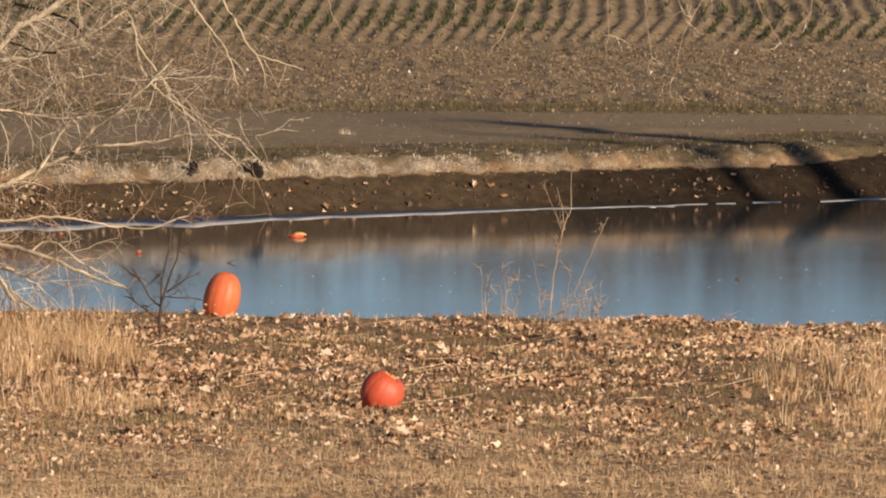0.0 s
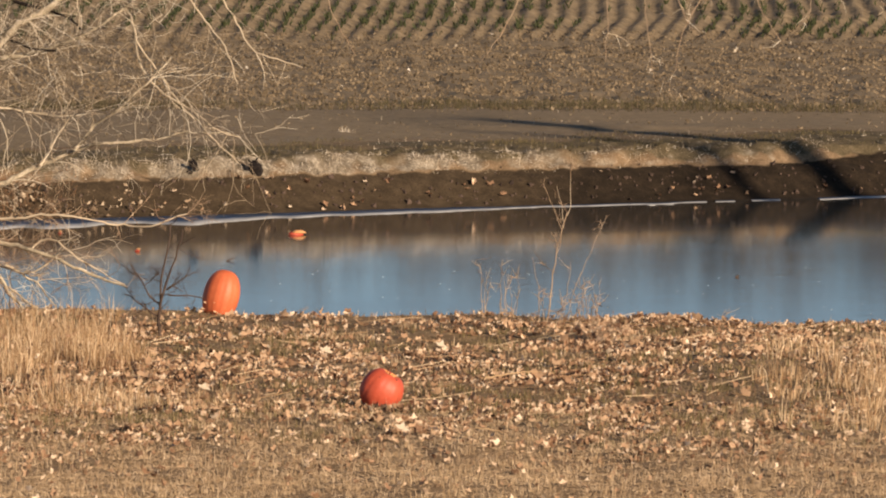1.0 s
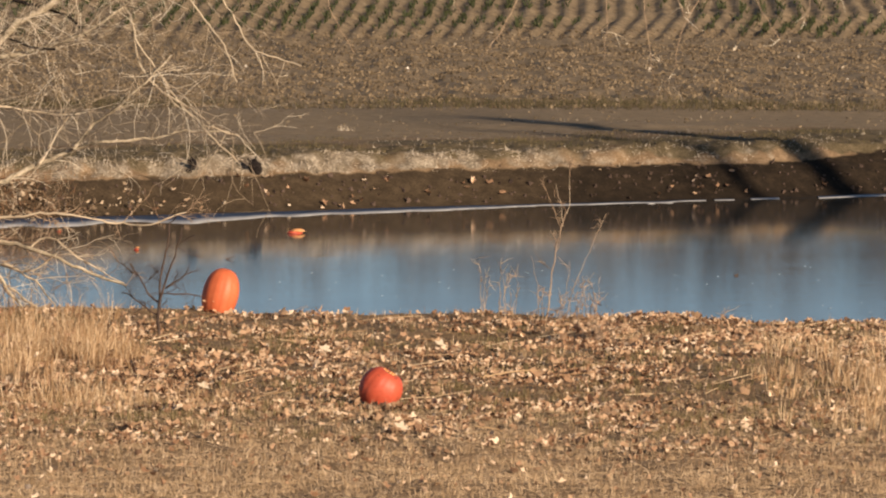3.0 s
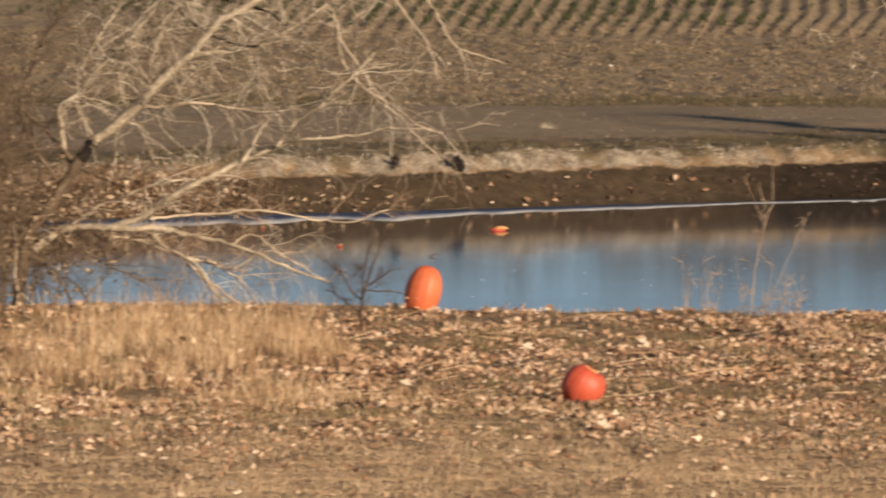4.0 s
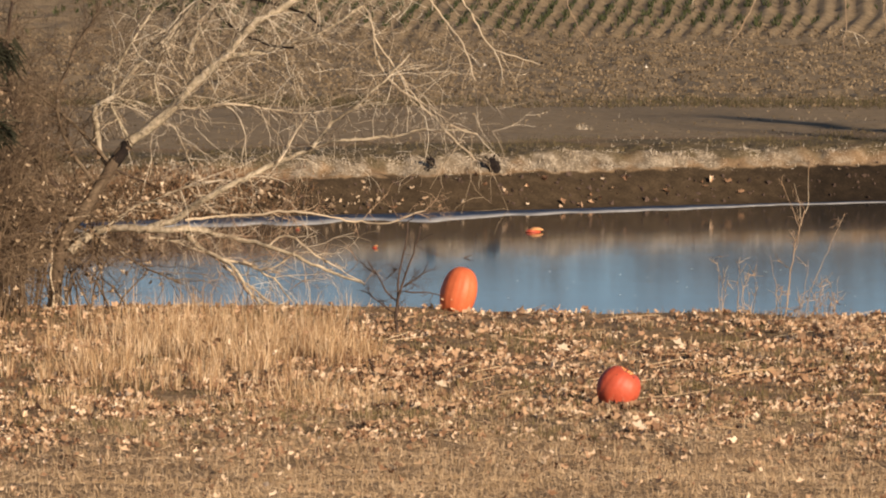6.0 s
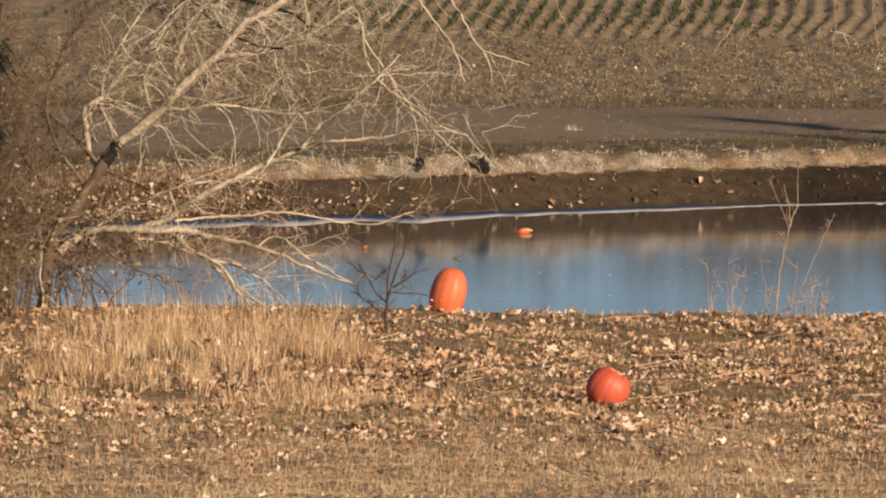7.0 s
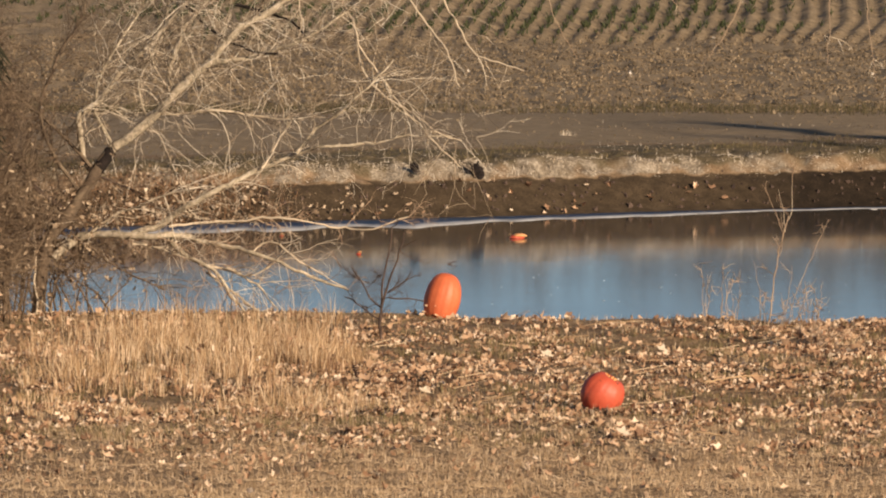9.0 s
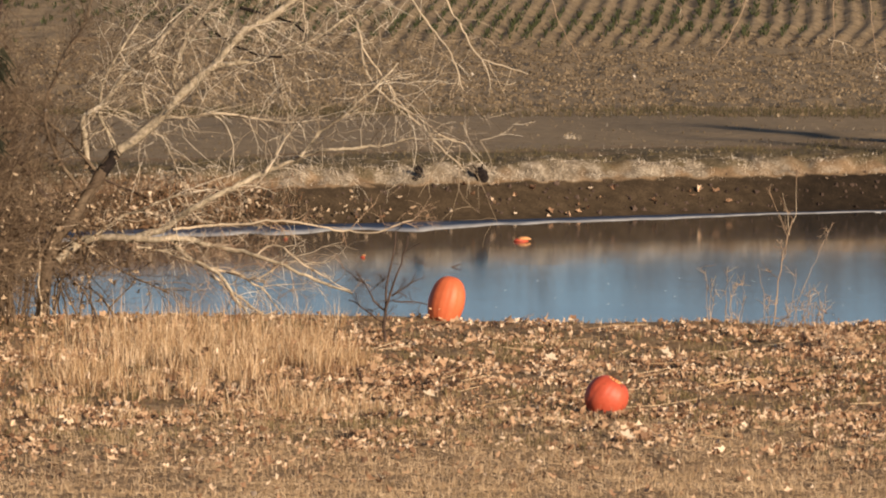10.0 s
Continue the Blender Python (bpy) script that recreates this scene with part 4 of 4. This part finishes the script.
THICKET = "dense brown leafless thicket beside the bare tree"
for bx, by, bh, k in ((-4.9, 56.3, 3.1, 11), (-4.5, 55.8, 2.9, 12), (-4.15, 56.4, 2.9, 12), (-3.9, 55.6, 2.4, 12), (-3.75, 57.2, 2.1, 10), (-3.45, 57.25, 1.7, 8), (-4.3, 57.0, 3.0, 11), (-3.8, 57.2, 2.5, 10), (-4.0, 55.2, 1.6, 12), (-3.85, 55.9, 1.2, 10), (-4.35, 55.4, 1.9, 12), (-4.6, 56.7, 2.6, 11), (-3.2, 57.2, 0.9, 4), (-2.85, 57.2, 0.65, 3), (-3.72, 56.0, 1.5, 8), (-4.15, 55.7, 2.2, 11), (-3.95, 56.9, 2.2, 10)):
    tagged(bush("thicket_shrub", THICKET, bx, by, k, bh, 0.5, BROWN, 110, 1, reach=(0.3, 0.75), r=0.011, wide=1.0, leaf=DULL_LEAF), group="thicket shrubs")
bare = new("bare_sapling")
tagged(bare, "dark bare sapling with spreading twigs on the bank", "sapling")
limb(bare, [(-0.36, -0.11), (-0.35, 0.09), (-0.34, 0.33), (-0.31, 0.45), (-0.21, 0.70), (-0.15, 0.96)], 54.2, 0.015, 0.006, DARK, 5, reach=(0.1, 0.3), bias=(0, 0, 0.3), twig_mat=DARK, name="stem")
limb(bare, [(-0.34, 0.31), (-0.34, 0.53), (-0.28, 0.79), (-0.26, 0.99)], 54.2, 0.01, 0.005, DARK, 4, reach=(0.1, 0.3), bias=(0, 0, 0.3), twig_mat=DARK, name="stem")
limb(bare, [(-0.33, 0.30), (-0.44, 0.38), (-0.52, 0.54), (-0.61, 0.64)], 54.2, 0.009, 0.004, DARK, 4, reach=(0.1, 0.3), bias=(0, 0, 0.3), twig_mat=DARK, name="stem")
limb(bare, [(-0.35, 0.20), (-0.46, 0.26), (-0.56, 0.34), (-0.66, 0.41)], 54.2, 0.008, 0.004, DARK, 3, reach=(0.1, 0.3), bias=(0, 0, 0.3), twig_mat=DARK, name="stem")
limb(bare, [(-0.30, 0.42), (-0.19, 0.50), (-0.06, 0.58)], 54.2, 0.008, 0.004, DARK, 3, reach=(0.1, 0.3), bias=(0, 0, 0.3), twig_mat=DARK, name="stem")
limb(bare, [(-0.28, 0.38), (-0.12, 0.38), (0.03, 0.35)], 54.2, 0.007, 0.004, DARK, 2, reach=(0.1, 0.3), bias=(0, 0, 0.3), twig_mat=DARK, name="stem")
sapling = new("bank_sapling")
tagged(sapling, "thin tan and reddish sapling above the leaves", "sapling")
limb(sapling, [(3.10, -0.08), (3.13, 0.20), (3.16, 0.41), (3.20, 0.66), (3.24, 0.81), (3.29, 0.95)], 56.5, 0.0065, 0.003, REDTWIG, 4, reach=(0.15, 0.4), bias=(0, 0, 0.4), twig_mat=REDTWIG, name="stem")
limb(sapling, [(3.23, 0.75), (3.20, 0.88), (3.13, 1.06), (3.06, 1.21)], 56.5, 0.003, 0.0014, REDTWIG, 1, reach=(0.1, 0.3), bias=(0, 0, 0.4), twig_mat=REDTWIG, name="stem")
limb(sapling, [(3.29, 0.93), (3.31, 1.09), (3.31, 1.26)], 56.5, 0.003, 0.0014, TWIG, 1, reach=(0.1, 0.3), bias=(0, 0, 0.4), twig_mat=REDTWIG, name="stem")
limb(sapling, [(3.25, 0.81), (3.23, 1.01), (3.19, 1.19)], 56.5, 0.003, 0.0014, TWIG, 1, reach=(0.1, 0.3), bias=(0, 0, 0.4), twig_mat=REDTWIG, name="stem")
limb(sapling, [(3.17, 0.42), (3.08, 0.48), (2.98, 0.61)], 56.5, 0.003, 0.0014, BROWN, 1, reach=(0.1, 0.3), bias=(0, 0, 0.4), twig_mat=REDTWIG, name="stem")
limb(sapling, [(3.26, -0.08), (3.35, 0.28), (3.46, 0.53), (3.61, 0.88)], 56.5, 0.0035, 0.0014, REDTWIG, 1, reach=(0.1, 0.35), bias=(0, 0, 0.4), twig_mat=REDTWIG, name="stem")
limb(sapling, [(3.32, -0.08), (3.42, 0.20), (3.52, 0.41)], 56.5, 0.003, 0.0014, REDTWIG, 1, reach=(0.1, 0.35), bias=(0, 0, 0.4), twig_mat=REDTWIG, name="stem")
limb(sapling, [(3.23, -0.08), (3.29, 0.30), (3.31, 0.51)], 56.5, 0.003, 0.0014, REDTWIG, 1, reach=(0.1, 0.35), bias=(0, 0, 0.4), twig_mat=REDTWIG, name="stem")
limb(sapling, [(3.04, -0.08), (3.02, 0.30), (2.96, 0.56)], 56.5, 0.003, 0.0014, REDTWIG, 1, reach=(0.1, 0.35), bias=(0, 0, 0.4), twig_mat=REDTWIG, name="stem")
for bx, by, bh in ((2.55, 56.5, 0.58), (2.69, 56.4, 0.72), (2.81, 56.6, 0.42), (3.36, 56.4, 0.3), (3.46, 56.2, 0.35), (0.93, 56.9, 0.08), (4.72, 56.8, 0.16), (3.02, 56.4, 0.32), (3.2, 56.3, 0.36), (3.4, 56.5, 0.45), (3.52, 56.4, 0.4)):
    tagged(bush("weed_stalk", "dry thin weed stalk on the bank edge", bx, by, 3, bh, 0.06, REDTWIG, 0, 0, 0.02, 0.0035, "weed", (0.05, 0.15)), group="weed stalks")
bush("brush_clump", "low tangle of reddish stems and leaves", 3.42, 54.3, 14, 0.2, 0.35, REDTWIG, 40, 1, 0.1, 0.004, "brush", (0.06, 0.16), 0.1)


def evergreen(x, y, tall, low):
    """A dark evergreen with drooping sprays, only the edge of which leans into view."""
    thing = new("evergreen_tree")
    tagged(thing, "dark evergreen tree with drooping needle sprays", "tree")
    z = float(height(x, y))
    line = curve_through([(x, y, z - 0.05), (x + 0.02, y, z + tall * 0.5), (x, y, z + tall)], 0.2, 0.004)
    part("trunk", mesh_from("trunk", *tube(line, 0.12, 0.02, 9), DARK, True), thing)
    for i in range(110):
        h = low + (tall - low) * i / 110
        a = 2.4 * i
        l = (1.0 - 0.8 * i / 110) * random.uniform(0.75, 1.05)
        d = np.array([math.cos(a), math.sin(a), 0])
        b = np.array([x, y, z + h])
        line = curve_through([b, b + d * l * 0.5 + (0, 0, 0.05), b + d * l + (0, 0, -0.12)], 0.08, 0.005)
        br = part("branch", mesh_from("branch", *tube(line, 0.014, 0.004, 5), DARK, True), thing)
        k = rng.integers(len(line) // 4, len(line), 1000)
        s = line[k] + rng.normal(0, 0.05, (1000, 3))
        t = s + d * 0.05 + rng.normal(0, 0.05, (1000, 3)) + np.array([0, 0, -0.06])
        w = rng.normal(0, 0.005, (1000, 3))
        v = np.stack([s - w, s + w, t], 1).reshape(-1, 3)
        part("needles", mesh_from("needles", v, np.arange(3000).reshape(-1, 3), CEDAR), br)
    return thing


evergreen(-3.97, 45.5, 7.0, 2.3)


def shade_tree(x, y, tall, fork):
    """A tall bare two-stemmed tree on the near shore; its shade falls across the water on the far bank."""
    thing = new("cottonwood_tree")
    tagged(thing, "tall bare two-stemmed tree on the pond bank", "tree")
    z = float(height(x, y))
    for dx, top, r in ((0.0, tall, 0.42), (fork, tall * 0.9, 0.24)):
        pts = [(x, y, z - 0.2), (x + 0.35 * dx, y, z + 0.2 * tall), (x + 0.9 * dx, y, z + 0.6 * tall), (x + dx, y, z + top)]
        line = curve_through(pts, 0.5, 0.03)
        stem = part("trunk", mesh_from("trunk", *tube(line, r, 0.5 * r, 10, 0.05), STEM, True), thing)
        out = []
        for _ in range(16):
            k = rng.integers(int(len(line) * 0.84), len(line))
            grow(line[k], rng.normal(0, 0.5, 3) + np.array([0, 0, 1.2]), rng.uniform(0.8, 2.0), 0.03, 0.0, 1, out)
        tagged(part("twig_spray", mesh_from("twig_spray", *join(out), STEM, True), stem), kind="stuff")
    return thing


shade_tree(31.4, 56.5, 13.1, -1.9)
thin_tree = new("thin_tree")
tagged(thin_tree, "slim grey-brown tree stem in the thicket", "tree")
limb(thin_tree, [(-3.95, -0.1), (-3.93, 0.8), (-3.97, 1.7), (-3.9, 2.6), (-3.95, 3.4)], 55.0, 0.042, 0.03, DARK, 14, bias=(0, 0, 0.4), name="trunk", twig_mat=BROWN)


# ---- pumpkins ----
def pumpkin_shell(ribs, tall, hole, seed):
    """A ribbed pumpkin half a metre in radius with a ragged broken hole, as outer rind and inner wall."""
    r = random.Random(seed)
    nu, nv = 72, 36
    jag = [r.uniform(-0.16, 0.12) for _ in range(24)]
    wob = [r.uniform(0.97, 1.03) for _ in range(ribs)]

    def at(i, j, thick):
        a = 2 * math.pi * i / nu
        phi = math.pi * j / nv
        if hole:
            top = hole + jag[(i // 3) % 24]
            phi = top + (math.pi - top) * j / nv
        k = abs(math.sin(a * ribs / 2))
        s = (0.5 - thick) * (0.965 + 0.035 * min(1, 2.5 * k)) * wob[int(i * ribs / nu) % ribs]
        dip = 1 if not hole else 1 - 0.18 * math.exp(-((phi / 0.35) ** 2)) - 0.15 * math.exp(-(((math.pi - phi) / 0.4) ** 2))
        return (s * math.sin(phi) ** (0.85 if hole else 0.8) * math.cos(a), s * math.sin(phi) ** (0.85 if hole else 0.8) * math.sin(a), tall * (0.5 - thick) * math.cos(phi) * dip)

    def sheet(thick):
        v = [at(i, j, thick) for j in range(nv + 1) for i in range(nu)]
        f = [(j * nu + i, (j + 1) * nu + i, (j + 1) * nu + (i + 1) % nu, j * nu + (i + 1) % nu) for j in range(nv) for i in range(nu)]
        return np.array(v), np.array(f)

    outer, inner = sheet(0.0), sheet(0.07)
    rim = [(i, (i + 1) % nu, nu * (nv + 1) + (i + 1) % nu, nu * (nv + 1) + i) for i in range(nu)]
    inner = (np.concatenate([outer[0][:], inner[0]]), np.concatenate([inner[1][:, ::-1] + nu * (nv + 1), np.array(rim)]))
    return outer, inner


def chip(k, flat=0.4):
    v, f = clod_shape(100 + k)
    return v * np.array([1, 0.8, flat]), f


def pumpkin(label, rind, m, width, tall, hole, seed, dents=(), chips=()):
    thing = new("pumpkin")
    tagged(thing, label, "pumpkin")
    outer, inner = pumpkin_shell(11, tall, hole, seed)
    thing.matrix_world = m
    part("rind", mesh_from("rind", outer[0] * width, outer[1], rind, True), thing)
    if hole:
        part("flesh", mesh_from("flesh", inner[0] * width * 0.998, inner[1], FLESH), thing, "pale orange broken inner flesh")
    # Holes are solid dark lumps; their colour stands for the shade inside.
    for i, (a, phi, s) in enumerate(dents):
        a, phi = radians(a), radians(phi)
        c = np.array([0.47 * width * math.sin(phi) * math.cos(a), 0.47 * width * math.sin(phi) * math.sin(a), 0.47 * width * tall * math.cos(phi)])
        v, f = chip(i, 0.8)
        part("hole", mesh_from("hole", v * s + c, f, DARK, True), thing, "dark ragged hole in the rind")
    for i, (x, y, z, s) in enumerate(chips):
        v, f = chip(i + 9, 0.7)
        part("pulp", mesh_from("pulp", v * s + np.array([x, y, z]), f, PULP), thing, "pale scrap of pumpkin pulp")
    return thing


pumpkin("round orange pumpkin with a broken top on dry grass", RIND, pose(1.35, 47.2, float(height(1.35, 47.2)) + 0.125, 6, 30, 0), 0.328, 1.0, 0.3, 5,
        dents=((-115, 52, 0.05), (-58, 38, 0.06)), chips=((0.13, -0.1, -0.02, 0.03), (0.02, -0.15, -0.08, 0.02)))
pumpkin("tall orange pumpkin standing tilted at the bank edge", RIND_LIGHT, pose(0.19, 57.3, float(height(0.19, 56.95)) + 0.168, 0, 14, 10), 0.332, 1.44, 0, 8,
        chips=((-0.148, -0.07, -0.09, 0.035), (-0.075, -0.137, -0.07, 0.025), (0.0, -0.156, -0.02, 0.03), (0.01, -0.15, -0.05, 0.02), (-0.05, -0.13, -0.15, 0.045), (-0.15, -0.05, -0.15, 0.035)))


def floating_chunk(label, x, y, w, k):
    thing = new("pumpkin_chunk")
    tagged(thing, label, "pumpkin piece", "floating pumpkin pieces")
    bm = bmesh.new()
    bmesh.ops.create_uvsphere(bm, u_segments=16, v_segments=10, radius=0.5)
    bmesh.ops.bisect_plane(bm, geom=bm.verts[:] + bm.edges[:] + bm.faces[:], plane_co=(0, 0, 0.05), plane_no=(0.15, 0, 1), clear_inner=True)
    v = np.array([q.co[:] for q in bm.verts])
    bmesh.ops.triangulate(bm, faces=bm.faces[:])
    f = np.array([[q.index for q in g.verts] for g in bm.faces])
    bm.free()
    r = np.random.default_rng(k)
    v = v * r.uniform(0.9, 1.1, v.shape) * np.array([w, 0.7 * w, 0.42 * w])
    part("rind", mesh_from("rind", v, f, RIND, True), thing)
    inner = v * np.array([0.9, 0.9, 0.85]) + np.array([0, 0, 0.02 * w])
    part("flesh", mesh_from("flesh", inner + np.array([0.12 * w, -0.12 * w, 0.02]), f, FLESH, True), thing, "pale orange flesh side")
    thing.matrix_world = pose(x, y, WATER - 0.02 * w, 0, 0, 40 * k)
    return thing


floating_chunk("broken orange pumpkin chunk floating on the pond", 1.16, 77.2, 0.22, 1)
floating_chunk("small broken pumpkin piece on the pond", -0.74, 74.1, 0.09, 2)
floating_chunk("small broken pumpkin piece on the pond", -1.72, 77.6, 0.08, 3)


def stick(label, x, y, z, l, tilt, turn, r=0.008, mat=None):
    line = curve_through([(0, 0, 0), (0.5 * l, 0, 0.03 * l), (l, 0.1 * l, 0)], 0.03, 0.003)
    ob = new("stick", mesh_from("stick", *tube(line, r, r * 0.5, 5), mat or DARK, True))
    ob.matrix_world = pose(x, y, z, 0, tilt, turn)
    return tagged(ob, label, "stick")


stick("small dark twig frozen in the pond", 0.3, 72.3, WATER + 0.004, 0.11, -14, 10, 0.009)
stick("small dark twig frozen in the pond", 5.87, 69.3, WATER - 0.005, 0.07, -25, 30, 0.014)


def root_clump(label, x, y, s, k, lift=0.0):
    """A knot of dark roots and earth at the lip of the bank."""
    thing = new("root_clump")
    tagged(thing, label, "root clump", "root clumps")
    z = float(height(x, y))
    r = np.random.default_rng(k)
    lumps = [(clod_shape(40 + k + i)[0] * s * r.uniform(0.45, 0.9) + np.array([r.normal(0, 0.2), r.normal(0, 0.1), 0.22 * i - 0.25]) * s, clod_shape(40 + k + i)[1]) for i in range(4)]
    part("earth", mesh_from("earth", *join(lumps), BLACK), thing)
    for i in range(3):
        a = r.uniform(0.3, 2.8)
        line = curve_through([(0, 0, 0.2 * s), (0.35 * s * math.cos(a), -0.1 * s, 0.55 * s), (s * 0.6 * math.cos(a), -0.1 * s, s * (0.4 + 0.4 * math.sin(a)))], 0.03, 0.004)
        part("root", mesh_from("root", *tube(line, 0.02, 0.006, 5), BLACK, True), thing)
    thing.location = (x, y, z - 0.02 + lift)
    return thing


root_clump("dark upturned root clump on the bank lip", 0.69, float(far_shore(0.69)) + 0.85, 0.23, 1, 0.05)
root_clump("small dark root clump on the bank lip", -0.12, float(far_shore(-0.12)) + 0.85, 0.18, 2, 0.08)
stick("long pale dry stalk lying on the leaves", 2.22, 49.4, float(height(2.22, 49.4)) + 0.06, 0.5, -4, 20, 0.008, TALL)
stick("pale dry stalk lying on the grass", 1.95, 44.9, float(height(1.95, 44.9)) + 0.05, 0.2, 8, -15, 0.007, TALL)
for x, y, s in ((1.42, 44.7, 0.14), (2.02, 53.1, 0.14), (1.03, 52.3, 0.14), (0.02, 48.9, 0.12)):
    big_leaf = new("fallen_leaf", mesh_from("fallen_leaf", *LEAF_SHAPES[0], PALE))
    big_leaf.matrix_world = pose(x, y, float(height(x, y)) + 0.05, 40, 15, 200 * s) @ Matrix.Scale(s, 4)
    tagged(big_leaf, "large bleached dead leaf lying on the litter", "leaf", "fallen leaves")


# single larger leaves lying on top of the litter
singles = [new("fallen_leaf", mesh_from("fallen_leaf", LEAF_SHAPES[i][0], LEAF_SHAPES[i][1], LEAF)) for i in range(4)]
lp = strewn(3000, -3.2, 5.4, 45, 57.0, lambda x, y: 0.7 * litter(x, y), 0)[:220]
for i, q in enumerate(lp):
    base = singles[i % 4]
    ob = base if i < 4 else copy_thing(base, Matrix())
    s = random.uniform(0.07, 0.13)
    ob.matrix_world = pose(*q[:2], q[2] + 0.03, random.gauss(0, 30), random.gauss(0, 30), random.uniform(0, 360)) @ Matrix.Scale(s, 4)
    tagged(ob, "single pale curled dead leaf on the bank", "leaf", "fallen leaves")


# ---- the wood on the rise beyond the field ----
def far_wood():
    out = []
    for _ in range(460):
        x, y = rng.uniform(-45, 60), rng.uniform(246, 268)
        z = float(height(x, y))
        t = rng.uniform(5.8, 7.4) + 0.75 * float(smooth(2, 26, x))
        out.append(tube([(x, y, z - 0.1), (x + rng.normal(0, 0.2), y, z + t * 0.5), (x + rng.normal(0, 0.4), y, z + t)], 0.16, 0.03, 5))
        for _ in range(26):
            h = rng.uniform(0.3, 0.97) * t
            a, l = rng.uniform(0, 6.28), rng.uniform(0.6, 1.9)
            d = np.array([math.cos(a), math.sin(a), rng.uniform(0.3, 1.0)])
            b = np.array([x, y, z + h])
            e = b + d * l * 0.6
            out.append(tube([b, e], 0.05, 0.02, 3))
            for _ in range(2):
                out.append(tube([e, e + rng.normal(0, 0.6, 3) + (0, 0, 0.3)], 0.035, 0.012, 3))
    return join(out)


stuff("far_wood", far_wood(), STEM, "bare woodland on the rise beyond the field", "trees")
